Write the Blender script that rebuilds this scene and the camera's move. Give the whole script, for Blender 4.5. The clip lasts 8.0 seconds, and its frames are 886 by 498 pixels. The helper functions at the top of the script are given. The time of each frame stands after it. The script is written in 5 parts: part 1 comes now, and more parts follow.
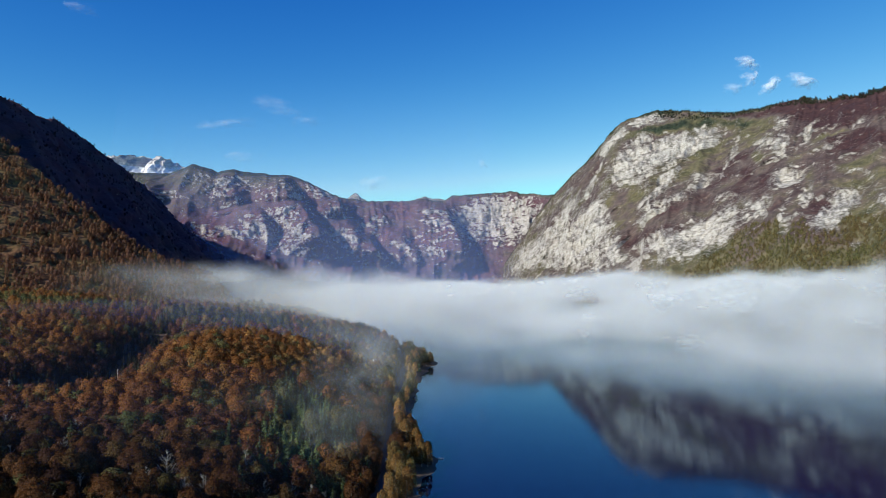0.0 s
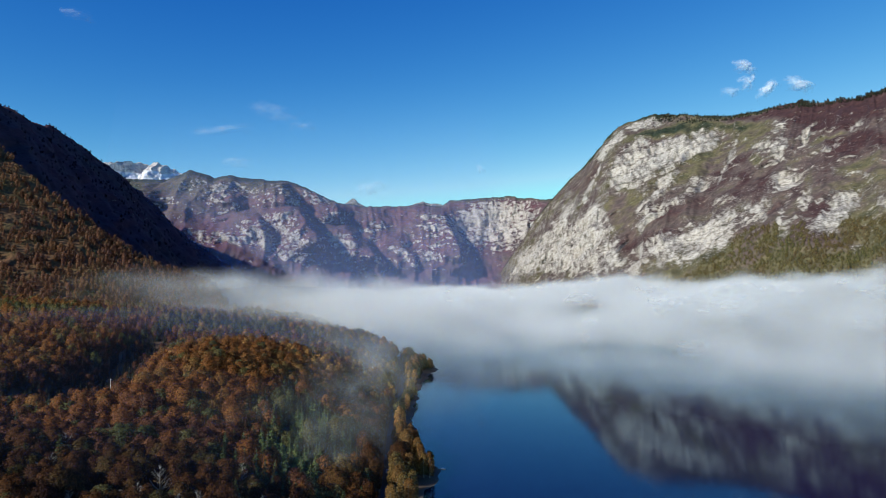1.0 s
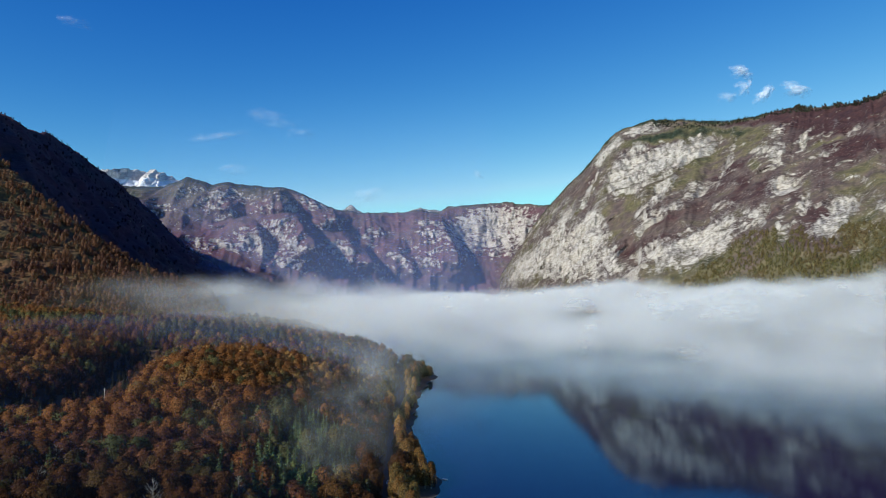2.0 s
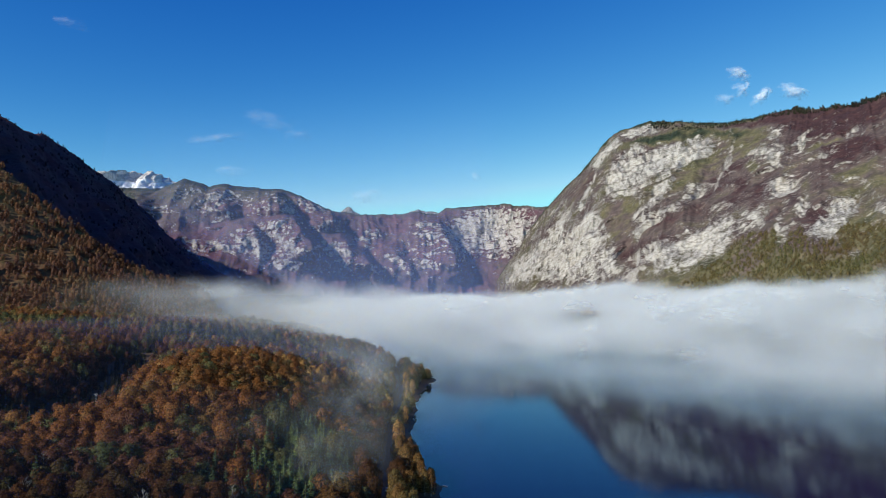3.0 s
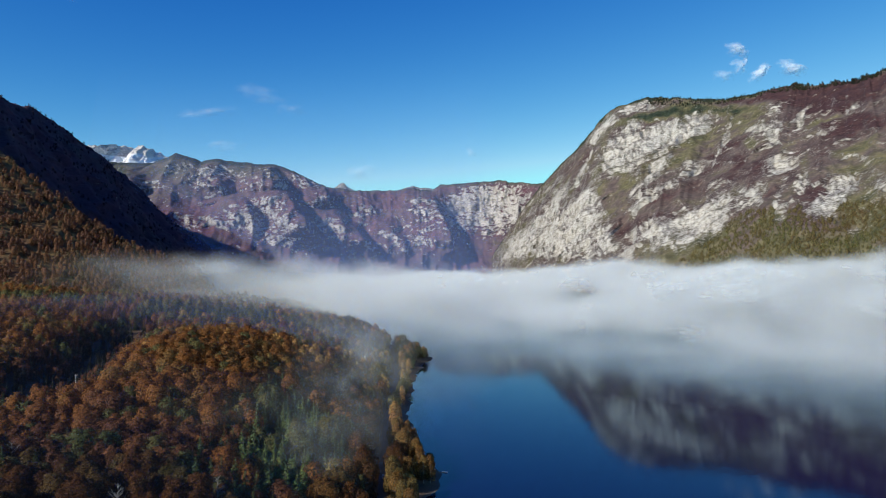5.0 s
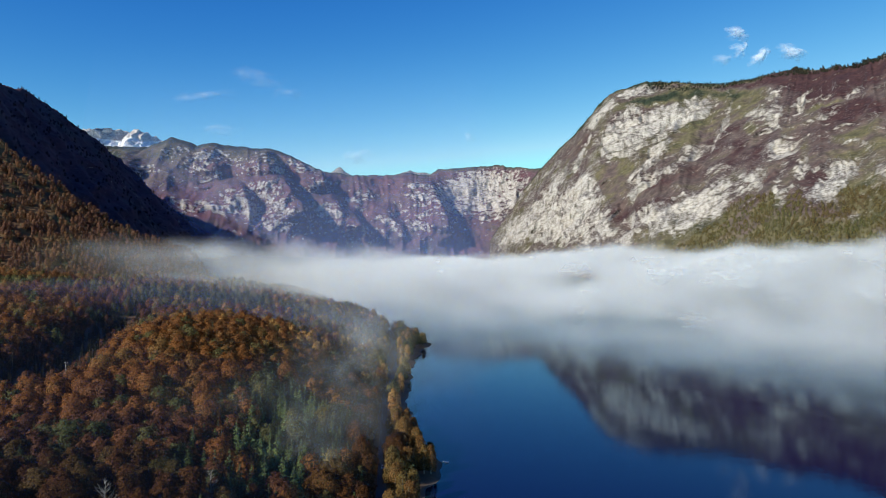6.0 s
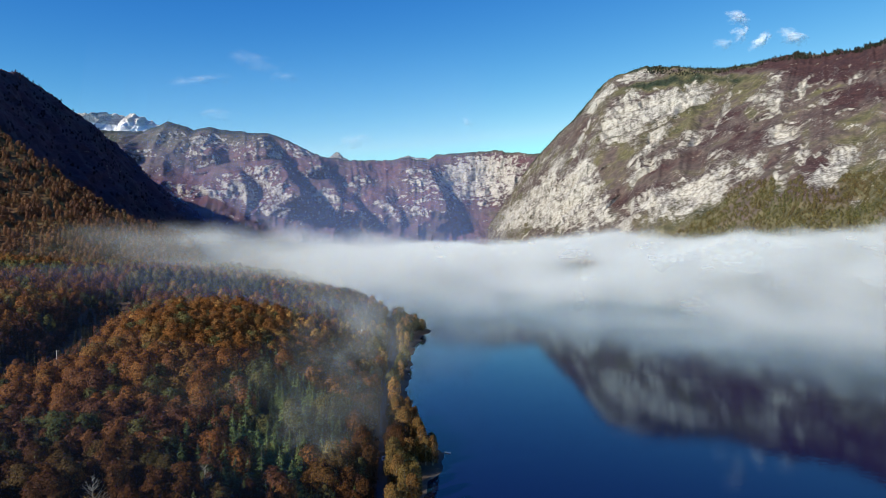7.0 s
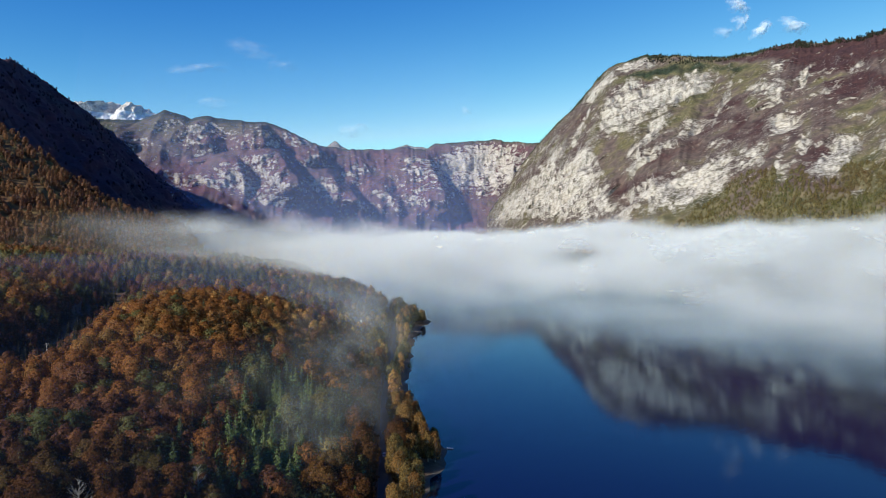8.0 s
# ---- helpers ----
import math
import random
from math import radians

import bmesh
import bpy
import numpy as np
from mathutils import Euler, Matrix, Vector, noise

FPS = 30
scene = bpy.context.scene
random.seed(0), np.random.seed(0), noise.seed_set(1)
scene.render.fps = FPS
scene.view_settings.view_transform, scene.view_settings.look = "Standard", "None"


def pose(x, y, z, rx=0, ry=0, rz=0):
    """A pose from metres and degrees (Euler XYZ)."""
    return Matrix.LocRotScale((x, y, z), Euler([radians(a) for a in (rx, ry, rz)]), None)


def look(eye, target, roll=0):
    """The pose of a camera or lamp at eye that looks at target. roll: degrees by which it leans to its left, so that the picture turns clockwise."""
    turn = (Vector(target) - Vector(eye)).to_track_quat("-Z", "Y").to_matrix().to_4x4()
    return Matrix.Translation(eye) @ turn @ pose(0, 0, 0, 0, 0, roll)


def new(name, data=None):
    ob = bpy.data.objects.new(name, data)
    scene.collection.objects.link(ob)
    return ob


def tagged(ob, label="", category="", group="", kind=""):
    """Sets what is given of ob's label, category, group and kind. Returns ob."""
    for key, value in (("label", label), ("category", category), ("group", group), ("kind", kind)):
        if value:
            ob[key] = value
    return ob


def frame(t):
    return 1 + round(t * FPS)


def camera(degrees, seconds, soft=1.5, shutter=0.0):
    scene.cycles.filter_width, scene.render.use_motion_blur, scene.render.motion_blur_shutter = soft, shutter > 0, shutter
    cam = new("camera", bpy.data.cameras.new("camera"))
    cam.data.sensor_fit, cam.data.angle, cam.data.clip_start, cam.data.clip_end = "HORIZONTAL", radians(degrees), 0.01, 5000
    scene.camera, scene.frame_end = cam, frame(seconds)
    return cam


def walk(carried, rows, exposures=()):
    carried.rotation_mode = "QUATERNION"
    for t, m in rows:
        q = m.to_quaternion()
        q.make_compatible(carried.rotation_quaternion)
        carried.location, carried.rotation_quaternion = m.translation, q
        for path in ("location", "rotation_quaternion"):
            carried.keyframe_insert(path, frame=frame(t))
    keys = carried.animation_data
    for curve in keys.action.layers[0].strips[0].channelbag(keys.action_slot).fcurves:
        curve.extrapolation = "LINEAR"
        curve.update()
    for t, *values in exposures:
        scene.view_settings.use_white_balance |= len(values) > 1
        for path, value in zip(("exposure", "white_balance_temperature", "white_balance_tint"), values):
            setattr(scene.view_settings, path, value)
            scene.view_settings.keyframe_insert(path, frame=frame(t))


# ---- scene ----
cam = camera(65.49, 8.0, 0.9)
PATH = [
    (0.0, pose(0.00, 0.00, 100.00, 91.966, 0.000, 0.000)),
    (0.5, pose(-0.93, 4.64, 100.32, 92.071, 0.137, -0.088)),
    (1.0, pose(-1.78, 8.60, 100.28, 92.382, 0.301, -0.171)),
    (1.5, pose(-2.61, 12.03, 100.15, 92.686, 0.438, -0.255)),
    (3.0, pose(-4.48, 23.38, 100.30, 93.053, 0.541, -0.555)),
    (3.5, pose(-5.04, 27.99, 100.30, 92.713, 0.491, -0.691)),
    (4.0, pose(-5.59, 33.11, 100.32, 92.202, 0.448, -0.814)),
    (4.5, pose(-6.38, 38.28, 100.23, 91.685, 0.393, -0.929)),
    (6.0, pose(-8.88, 53.67, 99.91, 89.888, 0.264, -1.289)),
    (6.5, pose(-9.75, 58.78, 99.93, 89.254, 0.221, -1.393)),
    (7.0, pose(-10.60, 63.63, 99.82, 88.684, 0.194, -1.466)),
    (7.5, pose(-11.40, 68.65, 99.76, 88.107, 0.163, -1.542)),
    (8.0, pose(-12.30, 73.70, 99.76, 87.818, 0.142, -1.616)),
]
walk(cam, PATH, exposures=((0.0, 0.31, 6250, 8), (1.5, 0.24, 6250, 8), (4.7, 0.24, 6250, 8), (6.0, 0.35, 6400, 8), (8.0, 0.44, 6500, 8)))
scene.cycles.transparent_max_bounces = 160
scene.cycles.sample_clamp_indirect = 2.0
scene.cycles.blur_glossy = 1.0

# ---- light ----
SUN = Vector((-0.68, -0.54, 0.48)).normalized()
world = bpy.data.worlds.new("world")
scene.world = world
world.use_nodes = True
wn = world.node_tree
sky = wn.nodes.new("ShaderNodeTexSky")
sky.sky_type = "NISHITA"
sky.sun_disc = False
sky.sun_elevation = math.asin(SUN.z)
sky.sun_rotation = math.atan2(SUN.x, SUN.y)
sky.altitude = 2500
sky.air_density = 1.0
sky.dust_density = 0.1
sky.ozone_density = 3.0
deepen = wn.nodes.new("ShaderNodeGamma")
deepen.inputs["Gamma"].default_value = 1.54
clear_air = wn.nodes.new("ShaderNodeMix")
clear_air.data_type, clear_air.blend_type = "RGBA", "MULTIPLY"
clear_air.inputs[0].default_value = 1.0
clear_air.inputs[7].default_value = (0.62, 1.05, 0.965, 1)
wn.links.new(sky.outputs["Color"], deepen.inputs["Color"])
wn.links.new(deepen.outputs["Color"], clear_air.inputs[6])
# the deep blue overhead and the pale, slightly milky horizon of dry autumn air
split, merge = wn.nodes.new("ShaderNodeSeparateColor"), wn.nodes.new("ShaderNodeCombineColor")
wn.links.new(clear_air.outputs[2], split.inputs[0])
for i, (middle, gain, power, most) in enumerate(((1.13, 1.17, 1.8, 6.0), (4.95, 1.10, 1.05, 14.0), (11.2, 1.0, 0.5, 20.0))):
    value = split.outputs[i]
    for kind, number in (("DIVIDE", middle), ("POWER", power), ("MULTIPLY", middle * gain), ("MINIMUM", most)):
        step = wn.nodes.new("ShaderNodeMath")
        step.operation = kind
        wn.links.new(value, step.inputs[0])
        step.inputs[1].default_value = number
        value = step.outputs[0]
    wn.links.new(value, merge.inputs[i])
wn.links.new(merge.outputs[0], wn.nodes["Background"].inputs["Color"])
wn.nodes["Background"].inputs["Strength"].default_value = 0.0515
sun_data = bpy.data.lights.new("sun", "SUN")
sun_data.energy = 5.0
sun_data.angle = radians(0.53)
sun_data.color = (1.0, 0.93, 0.82)
sun = new("sun", sun_data)
sun.matrix_world = look(SUN * 3000, (0, 0, 0))


# ---- noise ----
def lattice(ix, iy, iz, seed):
    h = (ix.astype(np.int64) * 374761393 + iy.astype(np.int64) * 668265263 + iz.astype(np.int64) * 2147483647 + seed * 974634777) & 0xFFFFFFFF
    h = ((h ^ (h >> 13)) * 1274126177) & 0xFFFFFFFF
    h = ((h ^ (h >> 16)) * 2246822519) & 0xFFFFFFFF
    return ((h ^ (h >> 15)) & 0xFFFFFF) / 8388607.5 - 1.0


def soft_noise(x, y, z, seed=0):
    """Smooth noise of about -1 to 1 on arrays of places."""
    x, y, z = np.broadcast_arrays(np.asarray(x, float), np.asarray(y, float), np.asarray(z, float))
    ix, iy, iz = np.floor(x), np.floor(y), np.floor(z)
    fx, fy, fz = x - ix, y - iy, z - iz
    ix, iy, iz = ix.astype(np.int64), iy.astype(np.int64), iz.astype(np.int64)
    u, v, w = (a * a * a * (a * (a * 6 - 15) + 10) for a in (fx, fy, fz))
    total = 0
    for dx, wx in ((0, 1 - u), (1, u)):
        for dy, wy in ((0, 1 - v), (1, v)):
            for dz, wz in ((0, 1 - w), (1, w)):
                total = total + lattice(ix + dx, iy + dy, iz + dz, seed) * wx * wy * wz
    return total


def fbm(x, y, z=0.0, octaves=5, seed=0, gain=0.5):
    total, amp, norm = 0, 1.0, 0
    for k in range(octaves):
        s = 2.03 ** k
        total = total + amp * soft_noise(np.asarray(x) * s + 7.3 * k, np.asarray(y) * s - 3.1 * k, np.asarray(z) * s + 1.7 * k, seed + k)
        norm += amp
        amp *= gain
    return total / norm


def ridged(x, y, z=0.0, octaves=4, seed=0):
    total, amp, norm = 0, 1.0, 0
    for k in range(octaves):
        s = 2.1 ** k
        total = total + amp * (1 - 2 * np.abs(soft_noise(np.asarray(x) * s + 5.1 * k, np.asarray(y) * s, np.asarray(z) * s, seed + k)))
        norm += amp
        amp *= 0.5
    return total / norm


def ease(a, b, x):
    t = np.clip((np.asarray(x, float) - a) / (b - a), 0, 1)
    return t * t * (3 - 2 * t)


# ---- meshes ----
def quad_mesh(name, verts, quads, attrs=None, mats=(), slots=None, smooth=False, normals=None):
    """A mesh of four-cornered faces from arrays, with float attributes on its points."""
    verts, quads = np.asarray(verts, np.float32), np.asarray(quads, np.int32)
    me = bpy.data.meshes.new(name)
    me.vertices.add(len(verts))
    me.vertices.foreach_set("co", verts.ravel())
    me.loops.add(quads.size)
    me.loops.foreach_set("vertex_index", quads.ravel())
    me.polygons.add(len(quads))
    me.polygons.foreach_set("loop_start", np.arange(0, quads.size, 4, dtype=np.int32))
    for m in mats:
        me.materials.append(m)
    if slots is not None:
        me.polygons.foreach_set("material_index", np.asarray(slots, np.int32))
    me.polygons.foreach_set("use_smooth", np.full(len(quads), smooth))
    for key, values in (attrs or {}).items():
        at = me.attributes.new(key, "FLOAT", "POINT")
        at.data.foreach_set("value", np.asarray(values, np.float32).ravel())
    me.update(calc_edges=True)
    if normals is not None:
        me.normals_split_custom_set_from_vertices(np.asarray(normals, np.float32))
    return me


def grid_quads(nu, nv):
    i = np.arange((nu - 1) * (nv - 1))
    a = (i // (nv - 1)) * nv + i % (nv - 1)
    return np.stack([a, a + nv, a + nv + 1, a + 1], 1)


def empty_thing(name, place=(0, 0, 0)):
    ob = new(name)
    ob.empty_display_size = 0.5
    ob.location = place
    return ob


def part(name, mesh, parent, label=""):
    ob = new(name, mesh)
    ob.parent = parent
    if label:
        tagged(ob, label)
    return ob


def bm_mesh(name, bm, mat):
    me = bpy.data.meshes.new(name)
    bm.to_mesh(me)
    bm.free()
    me.materials.append(mat)
    return me


def add_box(bm, x0, x1, y0, y1, z0, z1, bevel=0.0):
    made = bmesh.ops.create_cube(bm, size=1, matrix=Matrix.LocRotScale(((x0 + x1) / 2, (y0 + y1) / 2, (z0 + z1) / 2), None, (x1 - x0, y1 - y0, z1 - z0)))
    if bevel:
        bmesh.ops.bevel(bm, geom=list({e for v in made["verts"] for e in v.link_edges}), offset=bevel, segments=2, affect="EDGES")
    return bm


# ---- materials ----
def material(name):
    m = bpy.data.materials.new(name)
    m.use_nodes = True
    return m, m.node_tree, m.node_tree.nodes["Principled BSDF"]


def node(nt, kind, **inputs):
    n = nt.nodes.new("ShaderNode" + kind)
    for key, value in inputs.items():
        key = key.replace("_", " ")
        if isinstance(value, bpy.types.NodeSocket):
            nt.links.new(value, n.inputs[key])
        else:
            n.inputs[key].default_value = value
    return n


def maths(nt, op, a, b=0.0, c=0.0, clamp=False):
    n = nt.nodes.new("ShaderNodeMath")
    n.operation, n.use_clamp = op, clamp
    for i, value in enumerate((a, b, c)):
        if isinstance(value, bpy.types.NodeSocket):
            nt.links.new(value, n.inputs[i])
        else:
            n.inputs[i].default_value = value
    return n.outputs[0]


def blend(nt, fac, a, b, kind="MIX"):
    n = nt.nodes.new("ShaderNodeMix")
    n.data_type, n.blend_type = "RGBA", kind
    for i, value in ((0, fac), (6, a), (7, b)):
        if isinstance(value, bpy.types.NodeSocket):
            nt.links.new(value, n.inputs[i])
        elif i == 0:
            n.inputs[i].default_value = value
        else:
            n.inputs[i].default_value = (*value, 1)
    return n.outputs[2]


def ramp(nt, fac, *stops):
    n = nt.nodes.new("ShaderNodeValToRGB")
    nt.links.new(fac, n.inputs[0])
    els = n.color_ramp.elements
    while len(els) < len(stops):
        els.new(0.5)
    for el, (p, c) in zip(els, stops):
        el.position, el.color = p, (*c, 1)
    return n.outputs[0]


def place_of(nt, scale=(1, 1, 1), turn=(0, 0, 0)):
    g = nt.nodes.new("ShaderNodeNewGeometry")
    m = nt.nodes.new("ShaderNodeMapping")
    m.inputs["Scale"].default_value = scale
    m.inputs["Rotation"].default_value = [radians(a) for a in turn]
    nt.links.new(g.outputs["Position"], m.inputs["Vector"])
    return m.outputs[0]


def beds_of(nt, scale, turn):
    """Places on tilted rock beds: turned first, then squeezed across the beds."""
    g = nt.nodes.new("ShaderNodeNewGeometry")
    m = nt.nodes.new("ShaderNodeMapping")
    m.vector_type = "TEXTURE"
    m.inputs["Scale"].default_value = [1 / a for a in scale]
    m.inputs["Rotation"].default_value = [radians(a) for a in turn]
    nt.links.new(g.outputs["Position"], m.inputs["Vector"])
    return m.outputs[0]


def grain(nt, vec, scale, detail=4.0, rough=0.55):
    n = node(nt, "TexNoise", Vector=vec, Scale=scale, Detail=detail, Roughness=rough)
    return n.outputs["Fac"]


def attr(nt, key):
    n = nt.nodes.new("ShaderNodeAttribute")
    n.attribute_name = key
    return n.outputs["Fac"]


def bump(nt, height, strength, distance):
    return node(nt, "Bump", Height=height, Strength=strength, Distance=distance).outputs[0]


def mountain_material(name, tones, rock_light=(0.52, 0.50, 0.455), rock_dark=(0.15, 0.14, 0.12), strata=(0, 0, 0), crown=9.0, relief=2.0, speck=3.2, crown_shade=0.0, squeeze=2.8, grit=0.15):
    """Limestone, with woodland over it where the slope lets trees stand. tones: four woodland colours."""
    m, nt, bsdf = material(name)
    vec = place_of(nt)
    tilted = beds_of(nt, (0.8, 0.8, squeeze), strata)
    drops = place_of(nt, (1, 1, 0.3))
    edge = grain(nt, tilted, 0.062, 9, 0.8)
    mask = maths(nt, "ADD", attr(nt, "rock"), maths(nt, "MULTIPLY", maths(nt, "SUBTRACT", edge, 0.5), speck))
    fine = grain(nt, beds_of(nt, (0.7, 0.7, squeeze), strata), grit, 6, 0.75)
    mask = maths(nt, "ADD", mask, maths(nt, "MULTIPLY", maths(nt, "SUBTRACT", fine, 0.5), 6.2))
    mask = maths(nt, "MULTIPLY_ADD", mask, 9.0, -3.5, True)
    tone = maths(nt, "ADD", attr(nt, "cover"), maths(nt, "MULTIPLY", maths(nt, "SUBTRACT", grain(nt, vec, 0.010, 5, 0.6), 0.5), 1.3))
    wood = ramp(nt, tone, (0.1, tones[0]), (0.38, tones[1]), (0.64, tones[2]), (0.92, tones[3]))
    cells = node(nt, "TexVoronoi", Vector=vec, Scale=1 / crown)
    stands = grain(nt, vec, 0.03, 7, 0.7)
    wood = blend(nt, 1.0, wood, ramp(nt, stands, (0.34, (0.66, 0.66, 0.68)), (0.5, (1.0, 1.0, 1.0)), (0.66, (1.24, 1.2, 1.14))), "MULTIPLY")
    # Tree shadows are painted in as dark cells, among random crown tones.
    wood = blend(nt, 0.7, wood, ramp(nt, cells.outputs["Color"], (0.0, (0.68 - crown_shade, 0.68 - crown_shade, 0.7 - crown_shade)), (0.5, (0.95, 0.95, 0.95)), (1.0, (1.25 + crown_shade, 1.2 + crown_shade, 1.1 + crown_shade))), "MULTIPLY")
    stain = maths(nt, "MULTIPLY_ADD", grain(nt, drops, 0.05, 8, 0.72), 0.6, maths(nt, "MULTIPLY", grain(nt, tilted, 0.06, 8, 0.75), 0.4))
    rock = ramp(nt, stain, (0.425, rock_dark), (0.465, tuple(0.78 * c for c in rock_light)), (0.505, rock_light))
    beds = grain(nt, beds_of(nt, (0.5, 0.5, 5.0), strata), 0.035, 7, 0.7)
    rock = blend(nt, ramp(nt, beds, (0.40, (0.6, 0.6, 0.6)), (0.48, (0.0, 0.0, 0.0))), rock, tuple(0.8 * c for c in rock_dark))
    clefts = grain(nt, beds_of(nt, (0.8, 0.8, 2.4), strata), 0.11, 6, 0.8)
    rock = blend(nt, 1.0, rock, ramp(nt, clefts, (0.43, (0.36, 0.36, 0.36)), (0.465, (0.96, 0.96, 0.96)), (0.56, (1.08, 1.08, 1.08))), "MULTIPLY")
    warm = grain(nt, vec, 0.006, 3, 0.5)
    rock = blend(nt, maths(nt, "MULTIPLY", warm, 0.45), rock, (0.50, 0.43, 0.34))
    col = blend(nt, mask, wood, rock)
    snow = maths(nt, "MULTIPLY_ADD", attr(nt, "snow"), 3.0, -1.0, True)
    col = blend(nt, snow, col, (0.82, 0.84, 0.88))
    nt.links.new(col, bsdf.inputs["Base Color"])
    bsdf.inputs["Roughness"].default_value = 0.9
    bsdf.inputs["Specular IOR Level"].default_value = 0.15
    crowns = maths(nt, "MULTIPLY", maths(nt, "SUBTRACT", 1.0, cells.outputs["Distance"]), maths(nt, "SUBTRACT", 1.0, mask))
    cracks = maths(nt, "MULTIPLY", grain(nt, tilted, 0.05, 8, 0.75), maths(nt, "MULTIPLY", mask, 5.0))
    nt.links.new(bump(nt, maths(nt, "ADD", crowns, cracks), 1.0, relief), bsdf.inputs["Normal"])
    return m


def leaf_material(name, stops, source, through_share=0.5, leaf_gap=1.7):
    """Leaves whose colour goes from tree to tree. source: 'tint', an attribute, or '' for the object's own chance."""
    m, nt, bsdf = material(name)
    if source:
        chance = attr(nt, source)
    else:
        chance = nt.nodes.new("ShaderNodeObjectInfo").outputs["Random"]
    vec = place_of(nt)
    t = maths(nt, "ADD", chance, maths(nt, "MULTIPLY", maths(nt, "SUBTRACT", grain(nt, vec, 0.02, 3), 0.5), 0.7))
    col = ramp(nt, t, *stops)
    fleck = grain(nt, vec, 0.8, 4, 0.75)
    col = blend(nt, 0.8, col, ramp(nt, fleck, (0.36, (0.82, 0.80, 0.80)), (0.64, (1.18, 1.16, 1.14))), "MULTIPLY")
    nt.links.new(col, bsdf.inputs["Base Color"])
    bsdf.inputs["Roughness"].default_value = 0.75
    bsdf.inputs["Specular IOR Level"].default_value = 0.2
    nt.links.new(bump(nt, fleck, 0.2, 0.6), bsdf.inputs["Normal"])
    back = node(nt, "BsdfTranslucent", Color=col)
    mix = node(nt, "MixShader", Fac=through_share)
    nt.links.new(bsdf.outputs[0], mix.inputs[1])
    nt.links.new(back.outputs[0], mix.inputs[2])
    # gaps between the leaves of a spray
    gaps = maths(nt, "MULTIPLY_ADD", grain(nt, vec, leaf_gap, 2, 0.6), 4.5, -1.8, True)
    spray = node(nt, "MixShader", Fac=gaps)
    nt.links.new(node(nt, "BsdfTransparent").outputs[0], spray.inputs[1])
    nt.links.new(mix.outputs[0], spray.inputs[2])
    nt.links.new(spray.outputs[0], nt.nodes["Material Output"].inputs["Surface"])
    return m


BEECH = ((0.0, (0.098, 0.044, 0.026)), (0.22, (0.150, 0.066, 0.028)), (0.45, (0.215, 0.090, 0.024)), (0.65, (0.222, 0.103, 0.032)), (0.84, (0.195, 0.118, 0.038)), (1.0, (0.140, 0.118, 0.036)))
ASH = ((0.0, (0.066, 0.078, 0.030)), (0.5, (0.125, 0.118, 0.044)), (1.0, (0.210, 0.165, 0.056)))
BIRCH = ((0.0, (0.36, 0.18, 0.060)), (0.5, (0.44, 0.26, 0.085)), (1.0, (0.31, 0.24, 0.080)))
# Foreground shade is put into the near leaves: scaled-down copies of the far colours.
SHADED_BIRCH = tuple((p, tuple(0.52 * v for v in c)) for p, c in BIRCH)
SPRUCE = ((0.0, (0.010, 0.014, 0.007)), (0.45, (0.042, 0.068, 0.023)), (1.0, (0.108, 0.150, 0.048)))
SHADED_SPRUCE = tuple((p, tuple(0.55 * v for v in c)) for p, c in SPRUCE)
SHADED_BEECH = tuple((p, tuple(0.42 * v for v in c)) for p, c in BEECH)
mat_beech, mat_beech_far = leaf_material("beech_leaves", SHADED_BEECH, ""), leaf_material("beech_leaves_far", BEECH, "tint", 0.5, 1.1)
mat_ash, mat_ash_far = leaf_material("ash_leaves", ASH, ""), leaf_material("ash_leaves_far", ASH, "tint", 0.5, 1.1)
mat_birch, mat_birch_far = leaf_material("birch_leaves", SHADED_BIRCH, ""), leaf_material("birch_leaves_far", BIRCH, "tint", 0.5, 1.1)
mat_spruce, mat_spruce_far = leaf_material("spruce_needles", SHADED_SPRUCE, "", 0.1), leaf_material("spruce_needles_far", SPRUCE, "tint", 0.1)


def bark_material(name, a, b):
    m, nt, bsdf = material(name)
    vec = place_of(nt, (1, 1, 0.25))
    nt.links.new(ramp(nt, grain(nt, vec, 3.0, 5, 0.7), (0.35, a), (0.65, b)), bsdf.inputs["Base Color"])
    bsdf.inputs["Roughness"].default_value = 0.9
    return m


# Linden colours are darkened to hold the shade by the road.
mat_linden = leaf_material("linden_leaves", ((0.0, (0.125, 0.052, 0.015)), (0.5, (0.165, 0.076, 0.021)), (1.0, (0.120, 0.080, 0.025))), "")
mat_bark = bark_material("brown_bark", (0.045, 0.036, 0.028), (0.11, 0.09, 0.07))
mat_pale_bark = bark_material("pale_bark", (0.12, 0.11, 0.09), (0.27, 0.25, 0.21))

mat_ground, nt, bsdf = material("leaf_litter")
vec = place_of(nt)
col = ramp(nt, grain(nt, vec, 0.05, 6, 0.65), (0.3, (0.050, 0.035, 0.020)), (0.5, (0.095, 0.055, 0.028)), (0.72, (0.070, 0.060, 0.028)))
stones = ramp(nt, grain(nt, vec, 0.5, 5, 0.7), (0.3, (0.030, 0.030, 0.026)), (0.7, (0.085, 0.080, 0.070)))
col = blend(nt, attr(nt, "shore"), col, stones)
nt.links.new(col, bsdf.inputs["Base Color"])
bsdf.inputs["Roughness"].default_value = 0.95
nt.links.new(bump(nt, grain(nt, vec, 0.4, 5), 0.6, 1.0), bsdf.inputs["Normal"])

